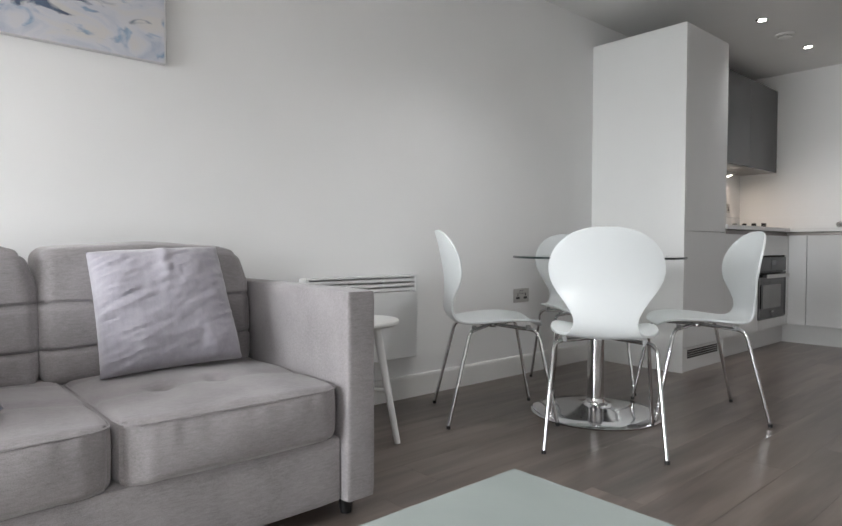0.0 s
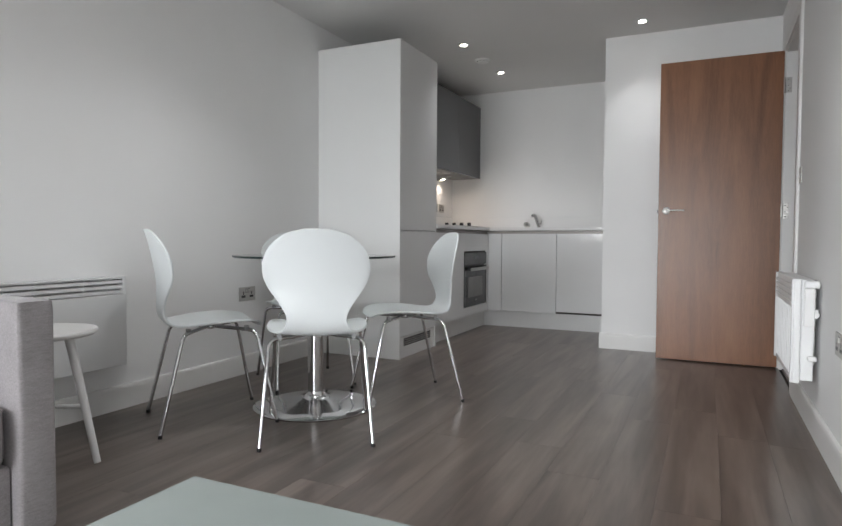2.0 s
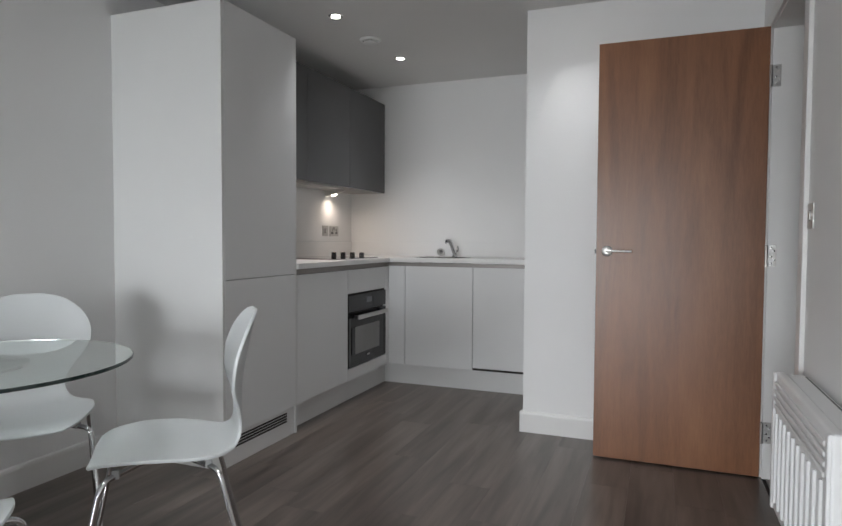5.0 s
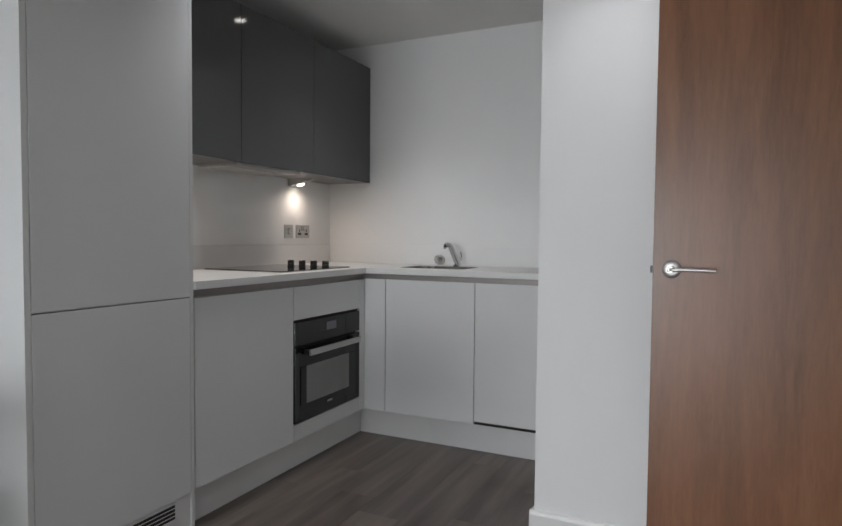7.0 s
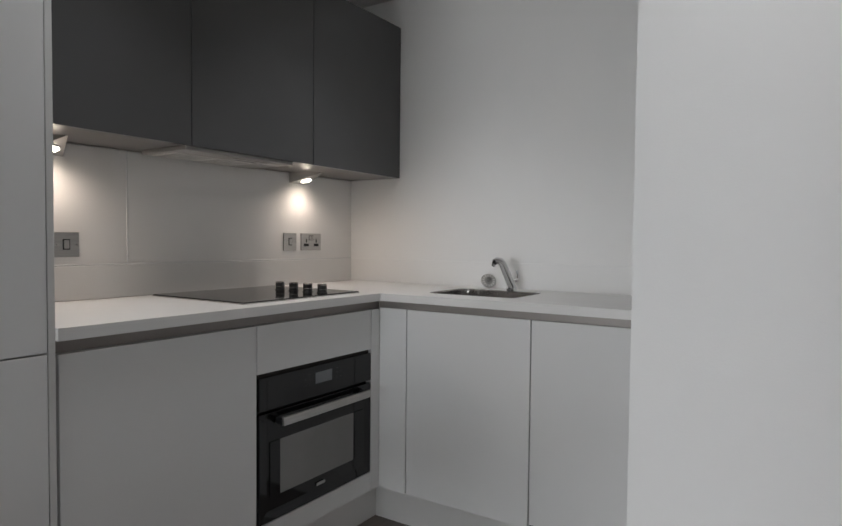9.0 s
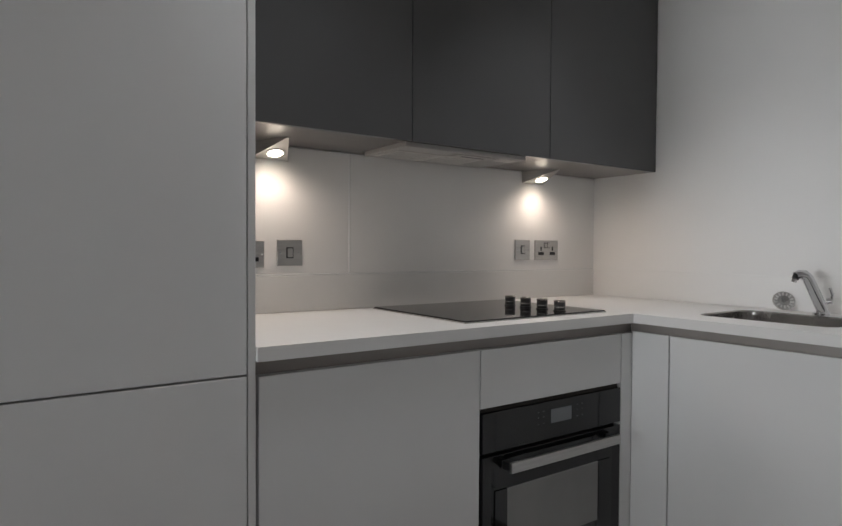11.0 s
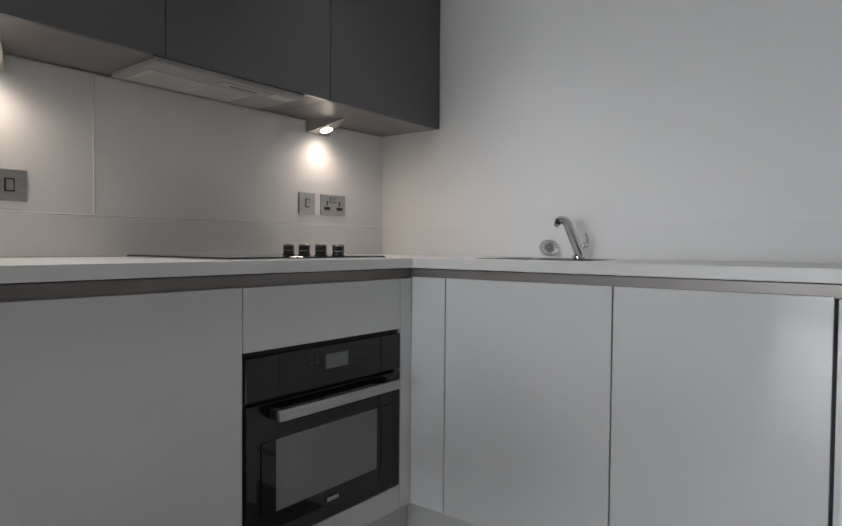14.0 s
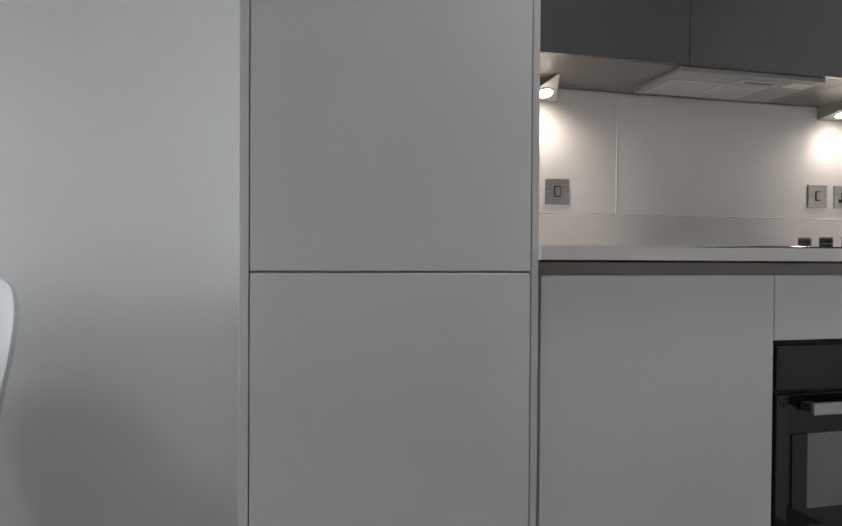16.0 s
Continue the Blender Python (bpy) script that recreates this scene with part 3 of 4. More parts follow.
    part("upstand", box((0.001, 0.622, ZT), (0.013, YB + 0.006, 1.094), 0.004), TOP, wt)
    part("upstand", box((0.013, YB - 0.004, ZT), (XP - 0.002, YB - 0.0005, 1.094), 0.0015), WALL, wt)
    # splash panels
    for y0, y1 in ((0.624, 1.1730), (1.1742, YB + 0.006)):
        sp = thing("splashback", (0.004, (y0 + y1) / 2, 1.095), "white satin splashback panel", "splashback", "splashback panels")
        part("panel", box((0.001, y0, 1.095), (0.008, y1, 1.508), 0.0025), SPLASH, sp)
    js = thing("joint_trim", (0.008, 1.1736, 1.095), "thin white strip between the splashback panels", "trim")
    part("strip", tube([(0.0078, 1.1736, 1.0985), (0.0078, 1.1736, 1.508)], 0.0028, 12), GLOSS, js, smooth=True)
    bd = thing("sealant_bead", (0.01, 1.5, 1.094), "glossy white sealant line above the upstand", "sealant")
    part("bead", tube([(0.0105, 0.625, 1.0955), (0.0105, YB - 0.006, 1.0955)], 0.0028, 10), GLOSS, bd, smooth=True)
    # sink
    k = thing("sink", (0.98, 2.19, ZT - 0.18), "stainless steel undermount sink bowl", "sink")
    b = bmesh.new()
    def ring(inset, z, n=10, r=0.05):
        pts = []
        for cx, cy, a in ((sx1 - r, sy1 - r, 0), (sx0 + r, sy1 - r, 90), (sx0 + r, sy0 + r, 180), (sx1 - r, sy0 + r, 270)):
            for i in range(n):
                t = radians(a + 90 * i / (n - 1))
                pts.append(b.verts.new((cx + (r - inset) * math.cos(t), cy + (r - inset) * math.sin(t), z)))
        return pts
    rings = [ring(-0.002, ZT - 0.001), ring(0.003, ZT - 0.004), ring(0.004, ZT - 0.14), ring(0.018, ZT - 0.165), ring(0.045, ZT - 0.17)]
    for a, c in zip(rings, rings[1:]):
        for i in range(len(a)):
            b.faces.new((a[i], a[(i + 1) % len(a)], c[(i + 1) % len(a)], c[i]))
    b.faces.new(rings[-1])
    ob = part("bowl", b, SINKSTEEL, k, smooth=True)
    so = ob.modifiers.new("thickness", "SOLIDIFY")
    so.thickness, so.offset = 0.002, 1
    part("waste", lathe([(0.038, 0), (0.038, 0.003), (0.03, 0.004), (0.012, 0.002)], (0.98, 2.19, ZT - 0.1695)), CHROME, k, smooth=True)
    for cx, cy, dx, dy in ((sx0, sy0, 1, 1), (sx1, sy0, -1, 1), (sx0, sy1, 1, -1), (sx1, sy1, -1, -1)):
        pts = [(cx - dx * 0.001, cy - dy * 0.001)] + [(cx + dx * 0.05 * (1 - math.cos(radians(a))), cy + dy * 0.05 * (1 - math.sin(radians(a)))) for a in range(0, 91, 10)]
        part("cutout_corner", prism(pts, "z", ZT - 0.031, ZT - 0.0003), TOP, wt)
    # tap: a leaning body with a short spout
    tp = thing("tap", (1.00, 2.365, ZT), "chrome single-lever kitchen mixer tap", "tap")
    part("base", lathe([(0.024, 0), (0.024, 0.008), (0.020, 0.012)], (1.00, 2.365, ZT)), CHROME, tp, smooth=True)
    part("spout", tube([(1.008, 2.368, ZT + 0.006), (1.003, 2.361, ZT + 0.022), (0.994, 2.346, ZT + 0.058), (0.985, 2.331, ZT + 0.094), (0.978, 2.319, ZT + 0.120), (0.972, 2.309, ZT + 0.131), (0.963, 2.294, ZT + 0.133), (0.956, 2.282, ZT + 0.129)],
         0.016, 20, radii=[0.0165, 0.0175, 0.0172, 0.0168, 0.0165, 0.0160, 0.0150, 0.0125]), CHROME, tp, smooth=True)
    part("nozzle", tube([(0.960, 2.287, ZT + 0.133), (0.956, 2.280, ZT + 0.119)], 0.0105, 14), BLACK, tp)
    part("aerator", tube([(0.9555, 2.279, ZT + 0.117), (0.954, 2.276, ZT + 0.110)], 0.008, 14), CHROME, tp, smooth=True)
    lv = part("lever", tube([(1.012, 2.374, ZT + 0.046), (1.026, 2.379, ZT + 0.048)], 0.010, 12), CHROME, tp, smooth=True)
    part("lever_arm", tube([(1.024, 2.379, ZT + 0.046), (1.027, 2.377, ZT + 0.068), (1.021, 2.373, ZT + 0.090)], 0.0045, 10), CHROME, lv, smooth=True)
    # strainer leaning on the upstand
    st = thing("sink_strainer", (0.86, 2.41, ZT), "slotted steel sink strainer leaning on the upstand", "strainer")
    m = Matrix.Translation((0.866, 2.408, ZT + 0.036)) @ Matrix.Rotation(radians(14), 4, "Z") @ Matrix.Rotation(radians(58), 4, "X") @ Matrix.Rotation(radians(20), 4, "Y")
    part("rim", lathe([(0.0345, -0.002), (0.0355, 0.0), (0.033, 0.003), (0.029, 0.002), (0.019, -0.002), (0.005, -0.003)], (0, 0, 0), m), STEEL, st, smooth=True)
    for i in range(14):
        a = 2 * math.pi * i / 14
        b = box((0.0195, -0.0022, -0.001), (0.030, 0.0022, 0.0040))
        bmesh.ops.transform(b, matrix=m @ Matrix.Rotation(a, 4, "Z"), verts=b.verts)
        part("slot", b, SLOT, st)
    part("stem", lathe([(0.007, 0), (0.007, 0.012), (0.010, 0.014), (0.010, 0.02)], (0, 0, 0), m), CHROME, st, smooth=True)
    # hob
    hb = thing("hob", (0.29, 1.55, ZT), "black glass electric hob with four control knobs", "hob")
    part("glass_plate", box((0.055, 1.246, ZT + 0.001), (0.555, 1.845, ZT + 0.007), 0.0015), HOBGLASS, hb)
    part("trim", box((0.052, 1.243, ZT), (0.558, 1.848, ZT + 0.003), 0.001), STEEL, hb)
    for i in range(4):
        x = 0.262 + i * 0.078
        kn = part("knob", lathe([(0.021, 0), (0.021, 0.003), (0.018, 0.004), (0.0185, 0.030), (0.017, 0.0325)], (x, 1.690, ZT + 0.007)), BLACK, hb, smooth=True)
        part("knob_cap", lathe([(0.0187, 0), (0.0190, 0.004), (0.0165, 0.0056)], (x, 1.690, ZT + 0.0367)), SINKSTEEL, kn, smooth=True)
        part("knob_ring", lathe([(0.0195, 0), (0.0195, 0.0025)], (x, 1.690, ZT + 0.020)), SINKSTEEL, kn, smooth=True)
    # grey wall cabinets with a cooker hood between them
    xw, z0, z1 = 0.332, 1.515, 2.268
    ys = [0.622, 1.213, 1.812, YB - 0.004]
    for i in range(3):
        lab = ("grey gloss wall cabinet above the worktop", "grey gloss wall cabinet over the cooker hood", "grey gloss wall cabinet in the corner")[i]
        c = thing("wall_cabinet", (0.17, (ys[i] + ys[i + 1]) / 2, z0), lab, "cabinet", "wall cabinets")
        part("carcass", box((0.009, ys[i] + 0.001, z0 - 0.005), (xw - 0.022, ys[i + 1] - 0.001, z1)), UNDER, c)
        part("door", box((xw - 0.020, ys[i] + 0.0014, z0 - 0.006), (xw, ys[i + 1] - 0.0014, z1), 0.0012), GREY, c)
    hd = thing("cooker_hood", (0.17, 1.5, z0 - 0.01), "built-in cooker hood with a pale grille", "cooker hood")
    part("underside", box((0.060, 1.200, z0 - 0.020), (0.314, 1.712, z0 - 0.004), 0.004), HOODGREY, hd)
    for y0 in (1.225, 1.402):
        fl = part("filter", box((0.085, y0, z0 - 0.0225), (0.232, y0 + 0.170, z0 - 0.0195), 0.001), HOODFILTER, hd, "pale mesh grease filter")
        for i in range(9):
            part("mesh_slot", box((0.093 + i * 0.0152, y0 + 0.012, z0 - 0.0229), (0.098 + i * 0.0152, y0 + 0.158, z0 - 0.0222)), HOODGREY, fl)
    cs = part("control_strip", box((0.246, 1.42, z0 - 0.0235), (0.292, 1.585, z0 - 0.0195), 0.001), HOODSTRIP, hd)
    part("slot", box((0.262, 1.455, z0 - 0.0240), (0.272, 1.555, z0 - 0.0230)), BLACK, cs)
    part("lamp_cover", box((0.244, 1.606, z0 - 0.0225), (0.294, 1.690, z0 - 0.0195), 0.001), HOODFILTER, hd)
    for y in CABINET_LIGHTS:
        c = thing("cabinet_light", (0.09, y, z0 - 0.05), "wedge-shaped steel under-cabinet light, lit warm", "light", "cabinet lights")
        b = bmesh.new()
        zt, zl, hw = z0 - 0.0045, z0 - 0.054, 0.062
        v = [b.verts.new(p) for p in ((0.012, y - hw, zt), (0.012, y + hw, zt), (0.160, y + 0.004, zt), (0.160, y - 0.004, zt),
                                      (0.012, y - hw, zl), (0.012, y + hw, zl), (0.160, y + 0.004, zt - 0.004), (0.160, y - 0.004, zt - 0.004))]
        for f in ((0, 1, 2, 3), (7, 6, 5, 4), (0, 4, 5, 1), (0, 3, 7, 4), (1, 5, 6, 2), (3, 2, 6, 7)):
            b.faces.new([v[i] for i in f])
        part("housing", b, STEEL, c)
        sl = math.atan2(0.046, 0.148)
        m = Matrix.Translation((0.062, y, zl + 0.050 * 0.046 / 0.148)) @ Matrix.Rotation(-sl, 4, "Y") @ Matrix.Rotation(math.pi, 4, "X")
        part("lens_ring", lathe([(0.029, -0.001), (0.029, 0.002), (0.0255, 0.003)], (0, 0, 0), m), CHROME, c, smooth=True)
        part("lens", lathe([(0.0235, 0.0015), (0.0235, 0.0040), (0.019, 0.0046)], (0, 0, 0), m), CABGLOW, c)
        la = new("cabinet_lamp", bpy.data.lights.new("cabinet_lamp", "SPOT"))
        la.data.energy, la.data.color, la.data.shadow_soft_size = 1.75, (1.0, 0.82, 0.69), 0.035
        la.data.spot_size, la.data.spot_blend = radians(174), 0.8
        la.matrix_world = look((0.080, y, z0 - 0.052), (0.22, y, z0 - 0.55))
    # switches and sockets
    def plate(name, lab, y0, y1, z0, z1, x, kind, face=1):
        cat = "socket" if kind != "switch" else "switch"
        s = thing(name, (x, (y0 + y1) / 2, (z0 + z1) / 2), lab, cat)
        def fb(a0, a1, c0, c1, d0, d1, bev=0.0):
            xs = sorted((x + face * d0, x + face * d1))
            return box((xs[0], y0 + a0 * (y1 - y0), z0 + c0 * (z1 - z0)), (xs[1], y0 + a1 * (y1 - y0), z0 + c1 * (z1 - z0)), bev)
        part("faceplate", fb(0, 1, 0, 1, 0.0, 0.006, 0.0015), STEEL, s)
        for c in (0.12, 0.88) if kind == "switch" else (0.06, 0.94):
            w, d = 0.0026 / (y1 - y0), 0.0026 / (z1 - z0)
            part("screw", fb(c - w, c + w, 0.5 - d, 0.5 + d, 0.006, 0.0067, 0.0003), CHROME, s)
        if kind == "switch":
            part("surround", fb(0.36, 0.64, 0.30, 0.72, 0.006, 0.0068), BLACK, s)
            part("rocker", fb(0.40, 0.60, 0.34, 0.68, 0.006, 0.010, 0.001), STEEL, s)
        else:
            for c in ((0.25, 0.75) if kind == "double" else (0.5,)):
                w = 0.5 if kind == "double" else 1.0
                part("earth_hole", fb(c - 0.05 * w, c + 0.05 * w, 0.46, 0.68, 0.006, 0.0066), BLACK, s)
                part("pin_holes", fb(c - 0.24 * w, c + 0.24 * w, 0.24, 0.40, 0.006, 0.0066), BLACK, s)
            for c in ((0.43, 0.57) if kind == "double" else (0.5,)):
                part("surround", fb(c - 0.055, c + 0.055, 0.60, 0.88, 0.006, 0.0064), BLACK, s)
                part("rocker", fb(c - 0.042, c + 0.042, 0.63, 0.85, 0.006, 0.0095, 0.0008), STEEL, s)
        return s
    plate("light_switch", "brushed steel hob isolator switch on the splashback", 0.911, 0.997, 1.124, 1.208, 0.008, "switch")
    plate("light_switch", "brushed steel single switch on the splashback", 1.952, 2.036, 1.138, 1.222, 0.008, "switch")
    plate("double_socket", "brushed steel double power socket on the splashback", 0.725, 0.869, 1.119, 1.204, 0.008, "double")
    plate("double_socket", "brushed steel double power socket beside the switch", 2.068, 2.208, 1.138, 1.222, 0.008, "double")
    plate("double_socket", "brushed steel double socket low on the wall", -0.882, -0.735, 0.458, 0.545, XL, "double")
    plate("double_socket", "brushed steel double socket by the heater", -1.265, -1.12, 0.43, 0.515, XR, "double", -1)
    plate("light_switch", "steel light switch beside the doorway", -0.045, 0.035, 1.16, 1.245, XR, "switch", -1)


def build_ceiling_fittings():
    # fittings at y < 0 are assumed: added to brighten the living-room walls
    for x, y in SEEN_AND_ADDED_DOWNLIGHTS:
        d = thing("downlight", (x, y, ZC), "small round recessed ceiling downlight, lit; over the living room added, unseen", "light", "ceiling downlights")
        part("trim_ring", lathe([(0.043, -0.001), (0.043, -0.004), (0.036, -0.007), (0.034, -0.007), (0.033, -0.002)], (x, y, ZC)), CHROME, d, smooth=True)
        part("lens", lathe([(0.025, -0.003), (0.025, -0.0065), (0.020, -0.0075)], (x, y, ZC)), LAMPGLOW, d)
        la = new("downlight_and_fill_lamp", bpy.data.lights.new("downlight_and_fill_lamp", "SPOT"))
        la.data.energy, la.data.color, la.data.shadow_soft_size = 35 if y < 0 else 17 if x < 1 else 14, (0.985, 0.985, 1.0), 0.22 if y < 0 else 0.10
        la.data.spot_size, la.data.spot_blend = radians(104 if y > 0 else 128), 1.0
        la.matrix_world = look((x, y, ZC - 0.012), (x, y, 0))
    x, y = 0.765, 1.28
    v = thing("ceiling_vent", (x, y, ZC), "round white ceiling extract vent", "vent")
    part("rim", lathe([(0.070, -0.001), (0.070, -0.005), (0.060, -0.014), (0.050, -0.014), (0.050, -0.002)], (x, y, ZC), seg=40), WHITEP, v, smooth=True)
    part("cone", lathe([(0.012, -0.002), (0.012, -0.016), (0.046, -0.019), (0.047, -0.023), (0.040, -0.027), (0.008, -0.029)], (x, y, ZC), seg=40), WHITEP, v, smooth=True)


# ---- dining set ----
def build_table():
    cx, cy = 0.774, -1.246
    t = thing("dining_table", (cx, cy, 0), "round glass-topped table on a chrome pedestal", "table")
    part("base", lathe([(0.308, 0), (0.311, 0.006), (0.303, 0.012), (0.225, 0.021), (0.14, 0.032), (0.085, 0.041), (0.056, 0.050), (0.046, 0.062), (0.0445, 0.075)], (cx, cy, 0), seg=64), CHROME, t, smooth=True)
    part("pedestal", lathe([(0.040, 0.070), (0.040, 0.735)], (cx, cy, 0), seg=40), CHROME, t, smooth=True)
    part("top_plate", lathe([(0.05, 0.719), (0.13, 0.743), (0.135, 0.753), (0.13, 0.7565)], (cx, cy, 0), seg=48), CHROME, t, smooth=True)
    top = part("tabletop", lathe([(0.403, 0.757), (0.403, 0.767)], (cx, cy, 0), seg=96), TABLEGLASS, t, "clear glass tabletop with a dark edge")
    b = bmesh.new()
    n = 96
    rows = []
    for r, z in ((0.4035, 0.7575), (0.4055, 0.759), (0.4055, 0.765), (0.4035, 0.7665)):
        rows.append([b.verts.new((cx + r * math.cos(2 * math.pi * i / n), cy + r * math.sin(2 * math.pi * i / n), z)) for i in range(n)])
    for a, c in zip(rows, rows[1:] + rows[:1]):
        for i in range(n):
            b.faces.new((a[i], a[(i + 1) % n], c[(i + 1) % n], c[i]))
    part("polished_edge", b, EDGE, top)


def chair_shell():
    line = [(0.215, 0.440), (0.200, 0.453), (0.165, 0.463), (0.08, 0.466), (-0.02, 0.461), (-0.10, 0.455), (-0.155, 0.455), (-0.190, 0.466), (-0.212, 0.494),
            (-0.220, 0.533), (-0.221, 0.584), (-0.222, 0.644), (-0.229, 0.699), (-0.239, 0.758), (-0.252, 0.816), (-0.262, 0.857), (-0.268, 0.877), (-0.272, 0.890)]
    half = [0.105, 0.148, 0.180, 0.208, 0.214, 0.203, 0.172, 0.142, 0.124, 0.121, 0.148, 0.188, 0.212, 0.213, 0.187, 0.143, 0.103, 0.045]
    b = bmesh.new()
    n = 16
    # resample along the line for a smooth sheet
    steps = 52
    rows = []
    def sample(seq, s):
        i = min(int(s), len(seq) - 2)
        f = s - i
        a, c, d, e = seq[max(i - 1, 0)], seq[i], seq[i + 1], seq[min(i + 2, len(seq) - 1)]
        return 0.5 * ((2 * c) + (d - a) * f + (2 * a - 5 * c + 4 * d - e) * f * f + (3 * c - a - 3 * d + e) * f ** 3)
    for k in range(steps + 1):
        s = k / steps * (len(line) - 1)
        y, z = sample([p[0] for p in line], s), sample([p[1] for p in line], s)
        w = max(0.03, sample(half, s))
        back = min(1, max(0, (s - 7) / 4))
        row = []
        for j in range(n + 1):
            u = -1 + 2 * j / n
            lift = 0.035 * (u * w / 0.215) ** 2
            row.append(b.verts.new((u * w, y + back * lift * 1.2, z + (1 - back) * lift * 0.6)))
        rows.append(row)
    for p, q in zip(rows, rows[1:]):
        for j in range(n):
            b.faces.new((p[j], p[j + 1], q[j + 1], q[j]))
    return b


def build_chairs():
    lab = "white moulded-ply chair on slim chrome legs"
    c = thing("dining_chair", (0, 0, 0), lab + ", drawn up to the table", "chair", "chairs round the table")
    sh = part("shell", chair_shell(), SHELL, c, smooth=True, local=True)
    so = sh.modifiers.new("ply", "SOLIDIFY")
    so.thickness, so.offset = 0.010, -1
    be = sh.modifiers.new("edges", "BEVEL")
    be.width, be.segments = 0.003, 2
    for sx in (-1, 1):
        for y0, y1 in ((-0.25, -0.150), (0.25, 0.160)):
            pts = rounded([(sx * 0.226, y0, 0.012), (sx * 0.196, y1 + (0.0 if y0 < 0 else 0.005), 0.430), (sx * 0.012, y1 * 0.12, 0.436)], 0.04, 8)
            leg = part("leg", tube(pts, 0.0085, 12), CHROME, c, smooth=True, local=True)
            part("foot_cap", tube([(sx * 0.2272, y0 * 1.004, 0.0), (sx * 0.2262, y0, 0.015)], 0.0094, 12), BLACK, leg, smooth=True, local=True)
            part("seat_mount", box((sx * 0.155 - 0.010, y1 * 0.82 - 0.010, 0.424), (sx * 0.155 + 0.010, y1 * 0.82 + 0.010, 0.451), 0.003), CLIP, c, local=True)
    part("frame_hub", lathe([(0.016, 0.424), (0.018, 0.427), (0.018, 0.440), (0.016, 0.4435)], seg=16), CHROME, c, smooth=True, local=True)
    spots = [(1.026, -1.590, 33.8), (0.459, -1.650, -34.9), (1.095, -0.866, 132.2), (0.390, -0.812, 232)]
    for x, y, a in spots[1:]:
        copy_thing(c, pose(x, y, 0, 0, 0, a))
    x, y, a = spots[0]
    c.matrix_basis = pose(x, y, 0, 0, 0, a)


# ---- heaters ----
def build_heaters():
    h = thing("panel_heater", (0.05, -2.13, 0.25), "white slim wall-hung panel heater with top louvres", "heater")
    y0, y1, z0, z1 = -2.44, -1.77, 0.236, 0.666
    part("back_box", box((XL + 0.004, y0 + 0.02, z0 + 0.01), (XL + 0.055, y1 - 0.02, z1 - 0.006), 0.004), HEATER, h)
    f = box((XL + 0.055, y0, z0), (XL + 0.100, y1, z1 - 0.085), 0.006)
    box((XL + 0.055, y0, z1 - 0.088), (XL + 0.100, y0 + 0.022, z1), 0.004, f)
    box((XL + 0.055, y1 - 0.022, z1 - 0.088), (XL + 0.100, y1, z1), 0.004, f)
    box((XL + 0.055, y0 + 0.02, z1 - 0.012), (XL + 0.100, y1 - 0.02, z1), 0.004, f)
    part("front_panel", f, HEATER, h)
    part("grille_backing", box((XL + 0.055, y0 + 0.02, z1 - 0.09), (XL + 0.062, y1 - 0.02, z1 - 0.01)), plain("louvre_shadow", (0.14, 0.14, 0.14), 0.7), h)
    for i in range(3):
        z = z1 - 0.080 + i * 0.024
        s = prism([(XL + 0.066, z + 0.008), (XL + 0.070, z + 0.019), (XL + 0.098, z + 0.013), (XL + 0.098, z - 0.001)], "y", y0 + 0.021, y1 - 0.021)
        part("louvre", s, HEATER, h)
    for y in (y0 + 0.23, y0 + 0.45):
        part("divider", box((XL + 0.064, y - 0.002, z1 - 0.086), (XL + 0.094, y + 0.002, z1 - 0.011)), HEATER, h)
    h = thing("panel_heater", (2.956, -0.4, 0.22), "white ribbed convector heater with side controls", "heater")
    y0, y1, z0, z1 = -0.785, -0.08, 0.238, 0.690
    part("back_box", box((2.945, y0 + 0.012, z0 + 0.012), (2.994, y1 - 0.012, z1 - 0.004), 0.004), HEATER, h)
    for y in (y0 + 0.15, y1 - 0.19):
        part("wall_bracket", box((2.994, y, z0 + 0.06), (XR - 0.001, y + 0.04, z1 - 0.06), 0.002), STEEL, h)
    part("front_panel", box((2.915, y0, z0), (2.945, y1, z1), 0.008, seg=3), HEATER, h)
    n = 10
    for i in range(n):
        y = y0 + 0.065 + i * (y1 - y0 - 0.13) / (n - 1)
        part("rib", box((2.9065, y - 0.006, z0 + 0.035), (2.9155, y + 0.006, z1 - 0.125), 0.003, seg=2), HEATER, h)
    for i in range(4):
        part("top_rail", box((2.9065, y0 + 0.035, z1 - 0.112 + i * 0.024), (2.9155, y1 - 0.035, z1 - 0.098 + i * 0.024), 0.004), HEATER, h)
    part("edge_moulding", box((2.908, y0 + 0.001, z0 + 0.002), (2.918, y0 + 0.024, z1 - 0.002), 0.004, seg=3), HEATER, h)
    part("edge_moulding", box((2.908, y1 - 0.024, z0 + 0.002), (2.918, y1 - 0.001, z1 - 0.002), 0.004, seg=3), HEATER, h)
    tc = part("top_cap", box((2.953, y0 - 0.012, z1 - 0.040), (3.010, y1 + 0.004, z1 - 0.008), 0.008, seg=3), HEATER, h)
    part("outlet_slot", box((2.962, y0 + 0.006, z1 - 0.0085), (3.001, y1 - 0.02, z1 - 0.0072)), BLACK, tc)
    cb = part("control_box", box((2.954, y0 - 0.008, z1 - 0.205), (2.993, y0 + 0.020, z1 - 0.041), 0.005), WHITEP, h)
